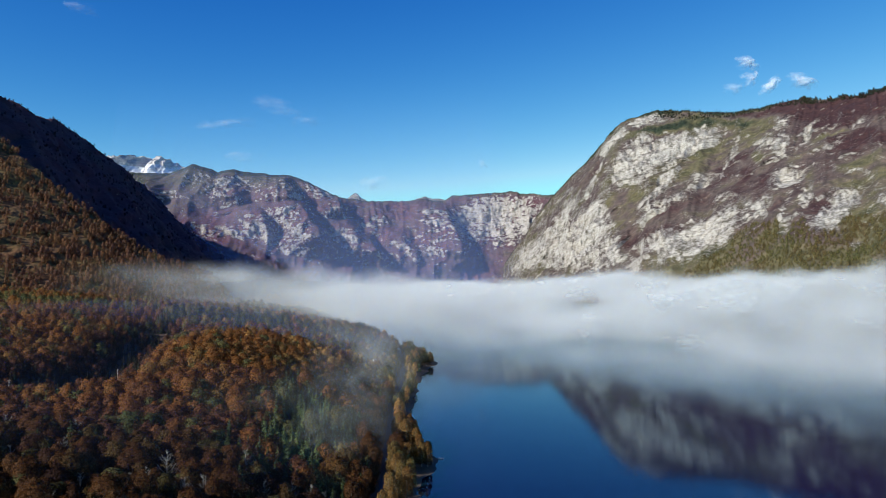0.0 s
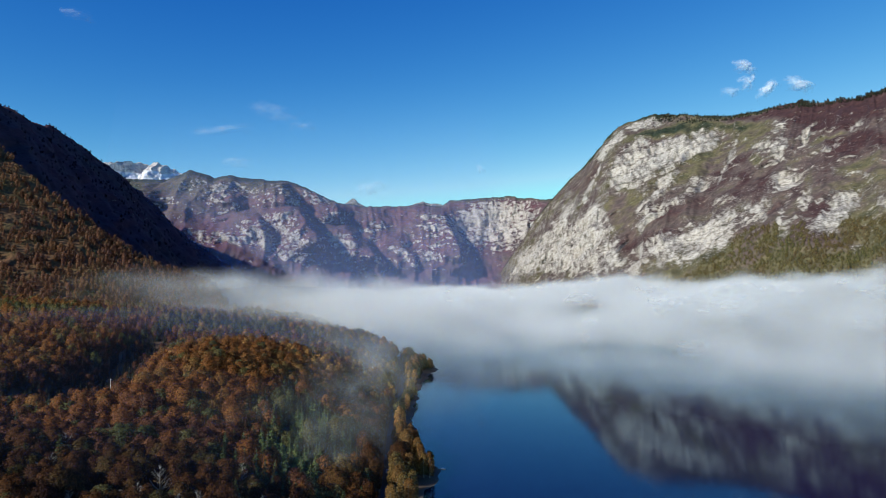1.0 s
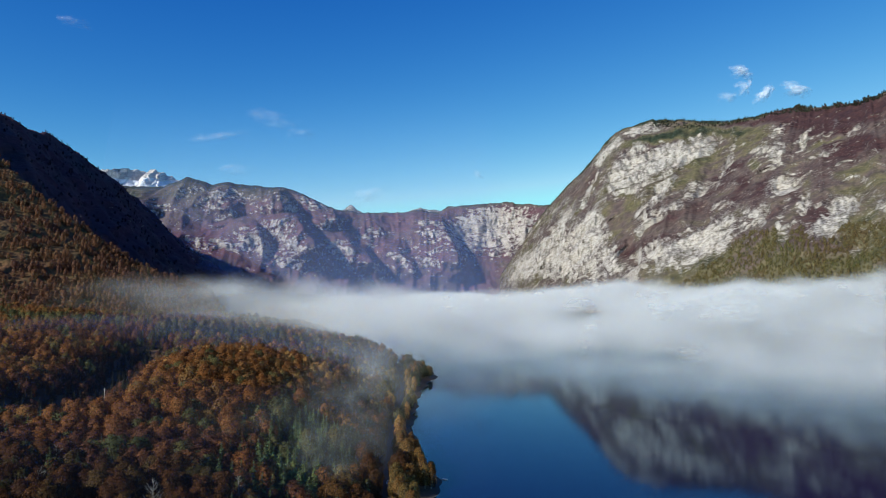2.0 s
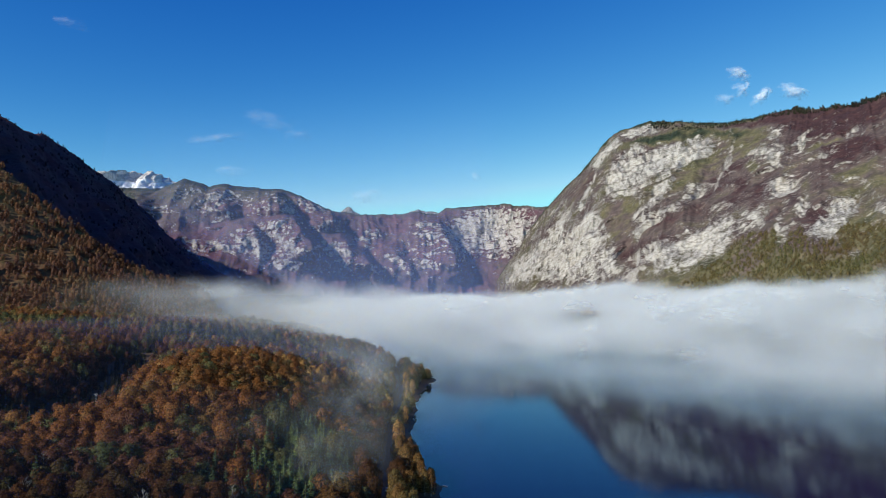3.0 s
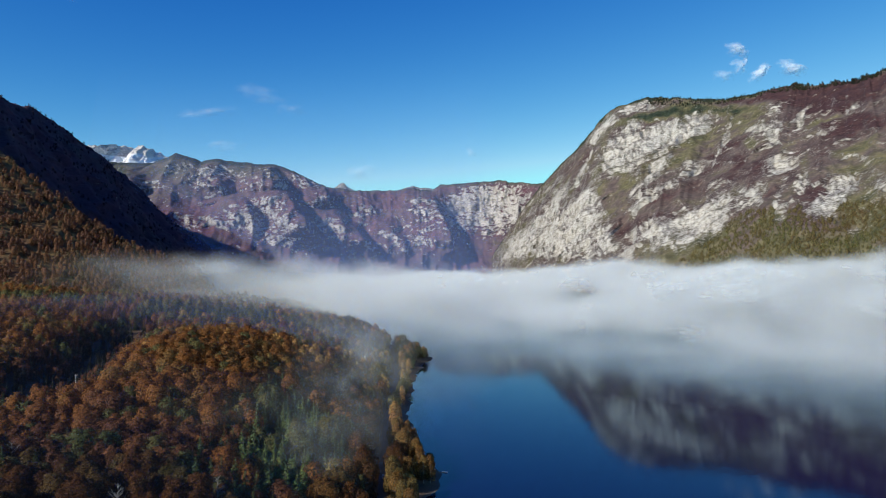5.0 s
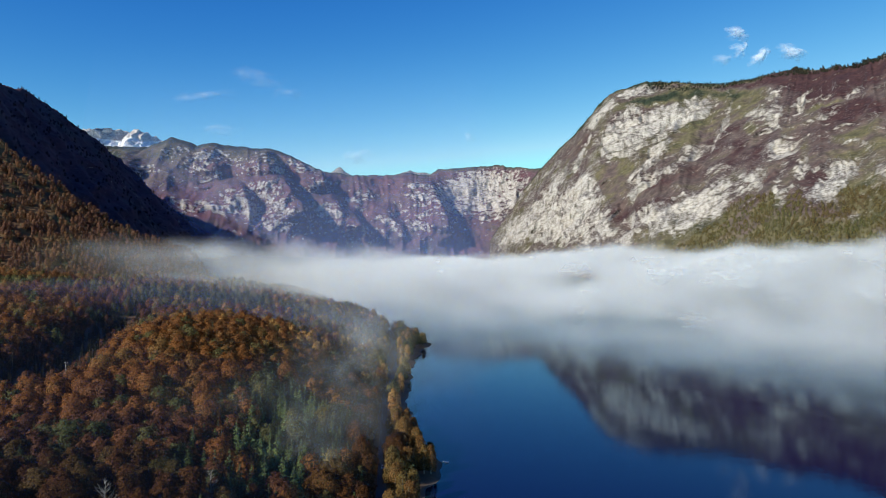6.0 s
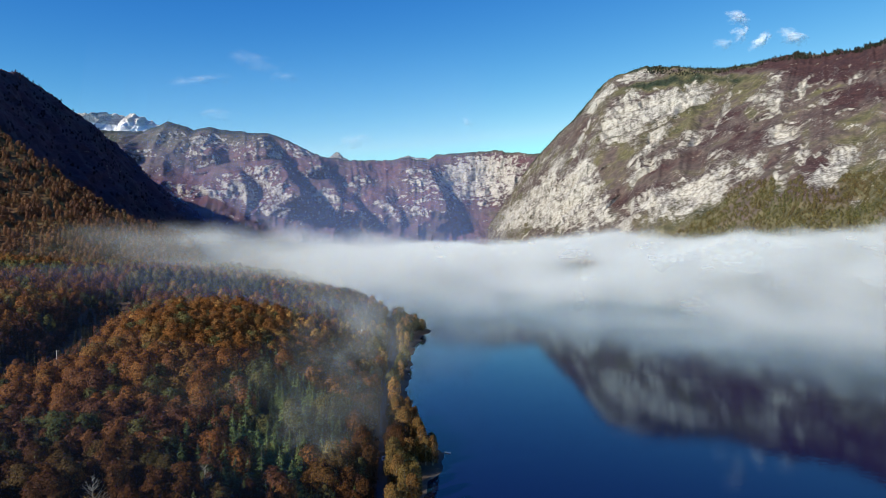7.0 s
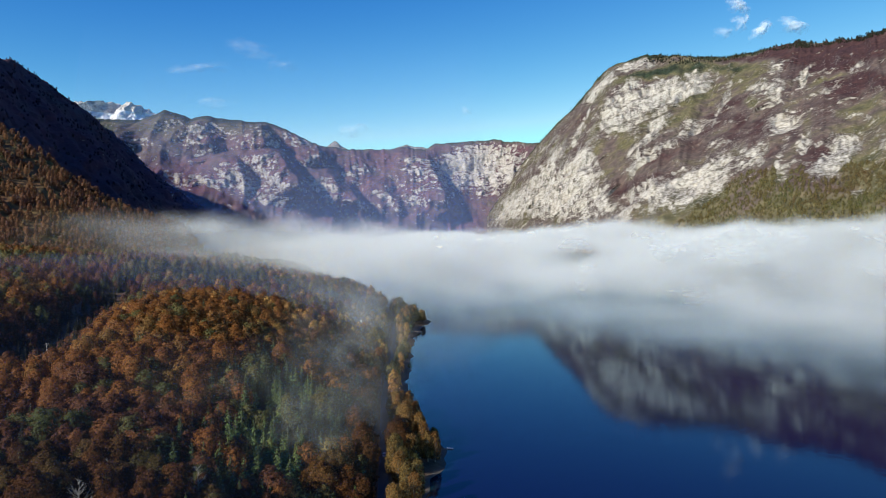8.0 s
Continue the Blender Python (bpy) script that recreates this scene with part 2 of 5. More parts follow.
mat_water, nt, bsdf = material("lake_water")
nt.nodes.remove(bsdf)
vec = place_of(nt)
deep = node(nt, "BsdfDiffuse", Color=blend(nt, attr(nt, "shallow"), (0.0028, 0.0020, 0.030), (0.004, 0.018, 0.026)))
ripple = maths(nt, "ADD", grain(nt, vec, 0.35, 3, 0.6), maths(nt, "MULTIPLY", grain(nt, vec, 0.03, 2), 2.0))
waves = bump(nt, ripple, 0.05, 0.35)
mirror = node(nt, "BsdfGlossy", Color=(0.66, 0.88, 1.0, 1), Roughness=0.05, Normal=waves)
sheen = node(nt, "MixShader", Fac=node(nt, "Fresnel", IOR=1.285, Normal=waves).outputs[0])
nt.links.new(deep.outputs[0], sheen.inputs[1])
nt.links.new(mirror.outputs[0], sheen.inputs[2])
nt.links.new(sheen.outputs[0], nt.nodes["Material Output"].inputs["Surface"])


def vapour_material(name, colour, fine, fine_size):
    """Water droplets in the air, white, and blue-painted haze: as thin as the attribute says."""
    m, nt, bsdf = material(name)
    vec = place_of(nt)
    white = node(nt, "BsdfDiffuse", Color=(*colour, 1))
    lit = node(nt, "BsdfTranslucent", Color=(*colour, 1))
    body = node(nt, "MixShader", Fac=0.35)
    nt.links.new(white.outputs[0], body.inputs[1])
    nt.links.new(lit.outputs[0], body.inputs[2])
    clear = node(nt, "BsdfTransparent")
    thick = attr(nt, "thickness")
    wisps = maths(nt, "MULTIPLY", maths(nt, "SUBTRACT", grain(nt, vec, 1 / fine_size, 2, 0.6), 0.5), fine)
    rim = maths(nt, "MULTIPLY", thick, maths(nt, "SUBTRACT", 1.0, thick))
    cover = maths(nt, "ADD", thick, maths(nt, "MULTIPLY", wisps, maths(nt, "MULTIPLY", rim, 4.0)), 0, True)
    mix = node(nt, "MixShader", Fac=cover)
    nt.links.new(clear.outputs[0], mix.inputs[1])
    nt.links.new(body.outputs[0], mix.inputs[2])
    nt.links.new(mix.outputs[0], nt.nodes["Material Output"].inputs["Surface"])
    nt.nodes.remove(bsdf)
    return m


mat_fog = vapour_material("fog", (0.685, 0.728, 0.708), 0.8, 45.0)
# Air light that turns far shadows blue is put into this colour.
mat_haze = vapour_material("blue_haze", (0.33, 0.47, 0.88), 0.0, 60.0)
mat_cloud = vapour_material("cloud_vapour", (0.97, 0.97, 0.97), 1.2, 70.0)


def plain_material(name, colour, rough=0.6, metal=0.0, spread=0.15, size=2.0):
    m, nt, bsdf = material(name)
    f = grain(nt, place_of(nt), size, 4, 0.6)
    dark, light = tuple(c * (1 - spread) for c in colour), tuple(min(1, c * (1 + spread)) for c in colour)
    nt.links.new(ramp(nt, f, (0.3, dark), (0.7, light)), bsdf.inputs["Base Color"])
    bsdf.inputs["Roughness"].default_value, bsdf.inputs["Metallic"].default_value = rough, metal
    return m


# ---- lake and ground ----
def shore_x(y):
    """Where the wooded shore meets the water, by distance ahead."""
    y = np.asarray(y, float)
    return np.interp(y, (-600, 150, 290, 330, 372, 400, 430, 520, 640, 720, 765, 800, 860, 1000, 1500, 3000), (-30, -22, -12, -9, -3, -11, -20, -24, -22, -15, -6, -10, -40, -110, -180, -250)) + 1.5 * np.sin(y * 0.11) + 1.0 * np.sin(y * 0.27 + 1)


def gully_x(y):
    """The line of the dark side valley in the woods."""
    return -198 - 0.225 * (np.asarray(y, float) - 360)


def land(x, y):
    """Height of the ground over the lake."""
    x, y = np.asarray(x, float), np.asarray(y, float)
    inland = shore_x(y) - x
    z = 44 * (1 - np.exp(-np.maximum(inland, 0) / 95)) * ease(0, 70, inland) + 0.055 * np.maximum(inland - 150, 0)
    z = z + 1.2 * ease(0, 8, inland)
    z = z - 4 * np.exp(-((x + 255) / 70) ** 2 - ((y - 465) / 62) ** 2) - 11 * np.exp(-((x + 222) / 46) ** 2 - ((y - 385) / 42) ** 2) + 15 * np.exp(-((x + 134) / 62) ** 2 - ((y - 470) / 95) ** 2) - 14 * np.exp(-((x - gully_x(y)) / 27) ** 2) * ease(350, 400, y) * ease(690, 600, y) + 5 * fbm(x / 120, y / 120, 0, 3, 11) * ease(30, 120, inland)
    z = z - 14 * np.exp(-((x + 188) / 62) ** 2 - ((y - 322) / 46) ** 2)
    z = z - 6 * np.exp(-((x + 95) / 40) ** 2 - ((y - 330) / 40) ** 2)
    far_shore = np.interp(y, (-800, 300, 900, 1500, 2500, 3200), (1100, 1000, 800, 660, 430, 250))
    right = np.maximum(x - far_shore, 0)
    end = np.maximum(y - 3050, 0)
    behind = np.maximum(-700 - y, 0)
    wet = -7 * ease(0, 30, -inland)
    out = np.where(inland > 0, z, wet + 0.25 * np.minimum(right, 80) + 0.1 * np.minimum(end, 150) + 0.1 * np.minimum(behind, 200))
    return out


def sheet(name, xs, ys, height, mat, attrs, smooth=True):
    gx, gy = np.meshgrid(xs, ys, indexing="ij")
    x, y = gx.ravel(), gy.ravel()
    me = quad_mesh(name, np.stack([x, y, height(x, y)], 1), grid_quads(len(xs), len(ys))[:, ::1], {k: f(x, y) for k, f in attrs.items()}, (mat,), None, smooth)
    return new(name, me)


xs = np.concatenate([np.linspace(-4800, -850, 24), np.arange(-840, -60, 13), np.arange(-60, 12, 2.0), np.linspace(14, 1500, 50), np.linspace(1600, 4800, 16)])
ys = np.concatenate([np.linspace(-4800, 120, 26), np.arange(130, 290, 10), np.arange(290, 800, 6), np.arange(800, 900, 10), np.arange(900, 1700, 20), np.linspace(1720, 4800, 40)])
tagged(sheet("ground", xs, ys, land, mat_ground, {"shore": lambda x, y: ease(-2.5, -0.5, x - shore_x(y)) * ease(-100, 200, y)}),
       "forest ground under brown autumn leaf litter with a stony lake edge", "ground", kind="structure")
xs = np.concatenate([np.arange(-420, -40, 20), np.arange(-40, 30, 2.0), np.linspace(32, 1250, 60)])
ys = np.concatenate([np.linspace(-1200, 200, 12), np.arange(205, 900, 8), np.linspace(910, 3300, 40)])
tagged(sheet("water", xs, ys, lambda x, y: 0 * x, mat_water,
             {"shallow": lambda x, y: np.clip(1 - (x - shore_x(y)) / 6 + 0.4 * fbm(x / 12, y / 12, 0, 3, 5), 0, 1) * (x > shore_x(y) - 4)}),
       "calm deep blue mountain lake mirroring sky and cliffs", "lake", kind="structure")


# ---- mountains ----
SLOPES = {}


def massif(name, foot, crest, nu, nv, mat, label, rock_bias=0.0, rib=60.0, rib_size=260.0, terrace=0.6, step=55.0, dip=0.25, seed=1, shape=1.0,
           rough=12.0, patch=1.0, jag=4.0, mottle=1.0, rock_at=None, cover_at=None, snow_at=None, form_at=None, meadow_at=None):
    """A mountainside between a foot line and a crest line (x, y, z), with ribs, gullies and stepped cliffs, and a back slope behind the crest."""
    foot, crest = np.array(foot, float), np.array(crest, float)
    k = np.linspace(0, 1, len(crest))
    kf = np.linspace(0, 1, len(foot))
    u = np.linspace(0, 1, nu)
    C = np.stack([np.interp(u, k, crest[:, i]) for i in range(3)], 1)
    F = np.stack([np.interp(u, kf, foot[:, i]) for i in range(3)], 1)
    run = np.concatenate([[0], np.cumsum(np.linalg.norm(np.diff(C[:, :2], axis=0), axis=1))])
    C[:, 2] += jag * (fbm(run / 70, 0.5, 0.5, 4, seed + 91, 0.65) + 0.6 * ridged(run / 40, 0.2, 0.1, 2, seed + 93))
    win = max(3, nu // 40) | 1
    ker = np.hanning(win + 2)[1:-1]
    ker /= ker.sum()
    for i in range(3):
        pad = np.pad(F[:, i], win // 2, mode="edge")
        F[:, i] = np.convolve(pad, ker, "valid")
    nback = nv // 4
    v = np.concatenate([np.linspace(0, 1, nv - nback), 1 + np.linspace(0, 1, nback + 1)[1:]])
    U, V = np.meshgrid(u, v, indexing="ij")
    front = np.minimum(V, 1)
    back = np.maximum(V - 1, 0)
    Fu, Cu = F[:, None, :], C[:, None, :]
    along = np.concatenate([[0], np.cumsum(np.linalg.norm(np.diff(C[:, :2], axis=0), axis=1))])
    A = np.broadcast_to(along[:, None], U.shape)
    P = Fu * (1 - front[..., None]) + Cu * front[..., None]
    P[..., 2] = Fu[..., 2] + (Cu[..., 2] - Fu[..., 2]) * front ** shape
    out = F[:, :2] - C[:, :2]
    out /= np.linalg.norm(out, axis=1)[:, None] + 1e-9
    out = out[:, None, :]
    depth = 500.0
    P[..., :2] -= out * (back * depth)[..., None]
    P[..., 2] -= back * (Cu[..., 2] * 0.75)
    hold = (1 - front ** 9) * ease(0, 0.12, V) + back * 0.5
    zz = P[..., 2]
    # ribs and gullies that run down the slope
    warp = 90 * fbm(A / 400, zz / 300, 0, 3, seed + 3)
    ribs = ridged((A + warp) / rib_size, zz / (rib_size * 3.2), 0.3, 4, seed)
    push = rib * ribs * hold
    if form_at is not None:
        push = push + form_at(P[..., 0], P[..., 1], zz, U, V) * hold
    P[..., :2] += out * push[..., None]
    # cliffs stepped along tilted beds, large and small, where the rock is bare
    bare = 1.0 if rock_at is None else ease(-0.1, 0.7, rock_at(P[..., 0], P[..., 1], P[..., 2], U, V))
    wave = 75 * fbm(P[..., 0] / 330, P[..., 1] / 330, zz / 330, 5, seed + 9, 0.6)
    for size, strength, k in ((step, terrace, 0), (step * 0.42, terrace * 0.8, 5)):
        bed = (P[..., 2] + dip * A + wave + 14 * fbm(A / 60, zz / 60, k, 3, seed + 13 + k)) / size
        fr = bed - np.floor(bed)
        lift = (ease(0.5, 0.95, fr) - fr) * size
        where = strength * bare * ease(-0.3, 0.2, fbm(A / (size * 4), zz / (size * 2.6), 4.2 + k, 3, seed + 17 + k))
        P[..., 2] += lift * where * (1 - front ** 8) * ease(0, 0.1, V) * (1 if meadow_at is None else 1 - meadow_at(P[..., 1], P[..., 2]))
    calm = 1 - 0.35 * front ** 6
    if meadow_at is not None:
        calm = calm * (1 - meadow_at(P[..., 1], P[..., 2]))
    for size, amp in ((95, 1.5), (42, 0.9), (19, 0.45)):
        crag = ridged(P[..., 0] / size, P[..., 1] / size, P[..., 2] / (size * 1.5), 2, seed + int(size))
        P[..., :2] += out * (rough * amp * (crag - 0.2) * calm * (1 if size > 50 else 0.15 + 0.85 * bare) * ease(0, 0.05, V))[..., None]
    P[..., 2] += 0.4 * rough * fbm(P[..., 0] / 36, P[..., 1] / 36, P[..., 2] / 36, 4, seed + 31, 0.62) * ease(0, 0.05, V) * np.minimum(calm + 0.1, 1) * (0.25 + 0.75 * bare)
    du, dv = np.gradient(P, axis=0), np.gradient(P, axis=1)
    n = np.cross(du, dv)
    n /= np.linalg.norm(n, axis=2)[..., None] + 1e-9
    steep = 1 - np.abs(n[..., 2])
    x, y, z = P[..., 0], P[..., 1], P[..., 2]
    q = z + dip * A + 60 * fbm(A / 300, z / 300, 7.0, 3, seed + 37)
    rock = ((steep - 0.46) * 1.5 + rock_bias + mottle * 0.55 * fbm(A / 300, z / 200, 1.0, 4, seed + 41) + mottle * 0.8 * fbm(q / (34 * patch), A / (85 * patch), 3.0, 5, seed + 43, 0.7))
    if rock_at is not None:
        rock = rock + rock_at(x, y, z, U, V)
    cover = 0.45 + 0.45 * mottle * fbm(A / 300, z / 160, 2.0, 4, seed + 47)
    if cover_at is not None:
        cover = cover + cover_at(x, y, z, U, V)
    snow = snow_at(x, y, z, U, V) if snow_at is not None else 0 * z
    faces = grid_quads(nu, len(v))
    mid = n[:, : nv // 2, 2].mean()
    if mid < 0:
        faces = faces[:, ::-1]
    me = quad_mesh(name, P.reshape(-1, 3), faces, {"rock": np.clip(rock, -1, 2), "cover": cover, "snow": snow}, (mat,), None, True)
    SLOPES[name] = (P[:, : nv - nback], rock[:, : nv - nback], steep[:, : nv - nback], cover[:, : nv - nback])
    return tagged(new(name, me), label, "mountain", kind="structure")


def spot(x, z, cx, cz, rx, rz):
    return np.exp(-((x - cx) / rx) ** 2 - ((z - cz) / rz) ** 2)


RUST, PURPLE, OLIVE, PINE = (0.052, 0.027, 0.027), (0.106, 0.082, 0.072), (0.116, 0.104, 0.054), (0.026, 0.036, 0.022)
mat_cliffs = mountain_material("limestone_cliffs", (RUST, PURPLE, OLIVE, PINE), strata=(-19, 0, 0), speck=3.6, crown_shade=0.15, relief=1.3)
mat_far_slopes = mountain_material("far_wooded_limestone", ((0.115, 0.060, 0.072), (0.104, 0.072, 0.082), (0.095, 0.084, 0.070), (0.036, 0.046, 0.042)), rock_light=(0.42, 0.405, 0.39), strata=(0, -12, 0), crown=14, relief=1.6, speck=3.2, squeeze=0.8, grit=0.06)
mat_summit = mountain_material("bare_summit_rock", (PURPLE, (0.2, 0.19, 0.18), (0.2, 0.2, 0.18), (0.1, 0.1, 0.1)), rock_light=(0.74, 0.72, 0.69), rock_dark=(0.30, 0.29, 0.28))
# The ridge's shade is put into these colours: darker and bluer than the spur's.
mat_shaded_slopes = mountain_material("shade_tinted_beech_slopes", ((0.058, 0.026, 0.040), (0.050, 0.025, 0.040), (0.045, 0.026, 0.036), (0.024, 0.019, 0.028)), crown=9)
mat_left_slopes = mountain_material("brown_beech_slopes", ((0.11, 0.045, 0.024), (0.10, 0.052, 0.026), (0.09, 0.066, 0.028), (0.03, 0.036, 0.02)), crown=8)

def belt(u, v, cu, cv, along, rise, thick):
    """A ragged band on a slope that climbs along its run."""
    t = (u - cu) / along
    return np.exp(-np.abs(t) ** 3 - np.abs((v - cv - t * rise) / thick) ** 3)


def ragged(u, v):
    return u + 0.020 * fbm(u * 22, v * 9, 1.0, 4, 301), v + 0.050 * fbm(u * 22, v * 9, 4.0, 4, 303)


def cliff_rock(x, y, z, u, v):
    """Where the long face is bare: cliff belts, a scree, the summit crag; and where woods run through it."""
    u, v = ragged(u, v)
    upper = (1.0 * belt(u, v, 0.392, 0.645, 0.045, 0.113, 0.138) + 1.0 * belt(u, v, 0.477, 0.654, 0.070, 0.062, 0.118) + 1.0 * belt(u, v, 0.534, 0.774, 0.040, 0.062, 0.094)
             + 1.2 * belt(u, v, 0.425, 0.949, 0.041, 0.005, 0.050) + 0.9 * belt(u, v, 0.358, 0.857, 0.023, 0.005, 0.039) + 0.8 * belt(u, v, 0.606, 0.705, 0.012, 0.062, 0.122)
             + 0.8 * belt(u, v, 0.482, 0.447, 0.016, 0.048, 0.039) + 0.8 * belt(u, v, 0.537, 0.438, 0.024, 0.023, 0.025) + 0.8 * belt(u, v, 0.560, 0.512, 0.020, 0.023, 0.032))
    lower = (1.1 * belt(u, v, 0.282, 0.290, 0.110, -0.060, 0.150) + 1.0 * belt(u, v, 0.309, 0.382, 0.054, -0.012, 0.074) + 0.9 * belt(u, v, 0.406, 0.171, 0.027, 0.012, 0.045)
             + 0.9 * belt(u, v, 0.484, 0.323, 0.031, 0.062, 0.040) + 0.95 * belt(u, v, 0.506, 0.184, 0.056, 0.028, 0.050) + 0.95 * belt(u, v, 0.603, 0.230, 0.048, 0.044, 0.053)
             + 0.8 * belt(u, v, 0.596, 0.300, 0.046, 0.041, 0.035) + 0.8 * belt(u, v, 0.642, 0.240, 0.009, 0.007, 0.030) + 0.95 * belt(u, v, 0.097, 0.45, 0.060, -0.076, 0.16) + 0.9 * belt(u, v, 0.190, 0.55, 0.040, 0.037, 0.09))
    crags = (0.95 * belt(u, v, 0.677, 0.797, 0.012, 0.009, 0.060) + 0.9 * belt(u, v, 0.675, 0.650, 0.009, 0.025, 0.088) + 0.85 * belt(u, v, 0.729, 0.756, 0.024, 0.088, 0.026) + 0.8 * belt(u, v, 0.656, 0.691, 0.010, -0.016, 0.044)
             + 1.1 * belt(u, v, 0.796, 0.355, 0.024, 0.041, 0.055) + 1.1 * belt(u, v, 0.769, 0.281, 0.020, 0.018, 0.048) + 0.95 * belt(u, v, 0.670, 0.332, 0.012, -0.007, 0.034) + 0.9 * belt(u, v, 0.744, 0.364, 0.008, 0.014, 0.040)
             + 0.95 * belt(u, v, 0.815, 0.226, 0.018, 0.007, 0.020) + 0.8 * belt(u, v, 0.717, 0.290, 0.010, 0.009, 0.078) + 0.7 * belt(u, v, 0.841, 0.340, 0.010, 0.0, 0.040) + 0.75 * belt(u, v, 0.770, 0.640, 0.022, 0.02, 0.025)
             + 0.75 * belt(u, v, 0.817, 0.756, 0.013, 0.02, 0.025) + 0.6 * belt(u, v, 0.712, 0.535, 0.019, 0.014, 0.014))
    ledges = (0.9 * belt(u, v, 0.297, 0.677, 0.016, 0.099, 0.065) + 0.8 * belt(u, v, 0.228, 0.622, 0.029, 0.032, 0.039) + 0.8 * belt(u, v, 0.152, 0.544, 0.028, 0.058, 0.046) + 0.9 * belt(u, v, 0.313, 0.857, 0.022, 0.0, 0.046)
              + 0.9 * belt(u, v, 0.461, 0.369, 0.013, 0.028, 0.021) + 0.8 * belt(u, v, 0.511, 0.521, 0.021, 0.028, 0.025) + 0.7 * belt(u, v, 0.608, 0.429, 0.016, 0.021, 0.023))
    scree = 1.6 * belt(u, v, 0.708, 0.452, 0.023, 0.014, 0.044)
    wooded = (0.9 * belt(u, v, 0.392, 0.424, 0.050, -0.055, 0.071) + 0.8 * belt(u, v, 0.432, 0.304, 0.022, -0.035, 0.069) + 0.9 * belt(u, v, 0.549, 0.364, 0.097, 0.129, 0.040) + 0.8 * belt(u, v, 0.271, 0.742, 0.028, 0.0, 0.127)
              + 0.5 * belt(u, v, 0.544, 0.456, 0.017, 0.039, 0.025) + 0.8 * belt(u, v, 0.520, 0.867, 0.056, 0.041, 0.050) + 0.7 * belt(u, v, 0.435, 0.834, 0.047, 0.0, 0.034) + 0.7 * belt(u, v, 0.560, 0.618, 0.027, 0.041, 0.046)
              + 0.6 * belt(u, v, 0.672, 0.200, 0.027, 0.035, 0.040) + 0.6 * belt(u, v, 0.760, 0.926, 0.150, 0.0, 0.075) + 0.5 * belt(u, v, 0.136, 0.539, 0.041, 0.039, 0.055) + 0.5 * belt(u, v, 0.223, 0.636, 0.023, 0.067, 0.060)
              + 0.9 * ease(0.95, 0.99, v) + 1.6 * spot(y, z, 1500, 80, 400, 85))
    return 1.05 * np.minimum(upper + lower + crags + ledges, 1.0) + scree - 0.8 * wooded


def cliff_cover(x, y, z, u, v):
    """What grows between the cliffs: burgundy and rust below zero, olive and dark pine above."""
    u, v = ragged(u, v)
    red = (0.26 * belt(u, v, 0.271, 0.742, 0.028, 0.012, 0.130) + 0.10 * belt(u, v, 0.549, 0.364, 0.097, 0.129, 0.045) + 0.12 * belt(u, v, 0.435, 0.258, 0.022, -0.035, 0.065) + 0.5 * belt(u, v, 0.760, 0.931, 0.160, 0.0, 0.075)
           + 0.42 * belt(u, v, 0.801, 0.840, 0.060, 0.009, 0.065) + 0.36 * belt(u, v, 0.815, 0.664, 0.045, 0.018, 0.045) + 0.16 * belt(u, v, 0.762, 0.590, 0.052, 0.021, 0.034) + 0.16 * belt(u, v, 0.634, 0.525, 0.010, 0.055, 0.076)
           + 0.17 * belt(u, v, 0.672, 0.220, 0.027, 0.035, 0.050) + 0.17 * belt(u, v, 0.670, 0.433, 0.022, 0.018, 0.045) + 0.2 * belt(u, v, 0.166, 0.659, 0.036, 0.085, 0.134) + 0.16 * ease(0.55, 0.75, v) * ease(0.62, 0.74, u))
    green = (0.26 * belt(u, v, 0.401, 0.516, 0.031, -0.007, 0.040) + 0.22 * belt(u, v, 0.549, 0.650, 0.018, 0.021, 0.041) + 0.26 * belt(u, v, 0.831, 0.488, 0.035, 0.007, 0.070) + 0.36 * spot(y, z, 1500, 80, 450, 100)
             + 0.24 * belt(u, v, 0.748, 0.447, 0.014, 0.048, 0.070) + 0.2 * belt(u, v, 0.706, 0.258, 0.014, 0.014, 0.050) + 0.2 * belt(u, v, 0.830, 0.28, 0.05, 0.0, 0.05) + 0.2 * belt(u, v, 0.660, 0.530, 0.008, 0.025, 0.060))
    pines = (0.55 * ease(0.968, 0.99, v) + 0.55 * belt(u, v, 0.522, 0.889, 0.057, 0.039, 0.045) + 0.5 * belt(u, v, 0.435, 0.834, 0.046, 0.0, 0.036) + 0.45 * belt(u, v, 0.333, 0.866, 0.022, 0.016, 0.051)
             + 0.4 * belt(u, v, 0.646, 0.608, 0.008, 0.0, 0.039) + 0.4 * belt(u, v, 0.611, 0.889, 0.043, 0.0, 0.045) + 0.3 * belt(u, v, 0.769, 0.710, 0.026, 0.030, 0.020))
    return green + pines - red - 0.02


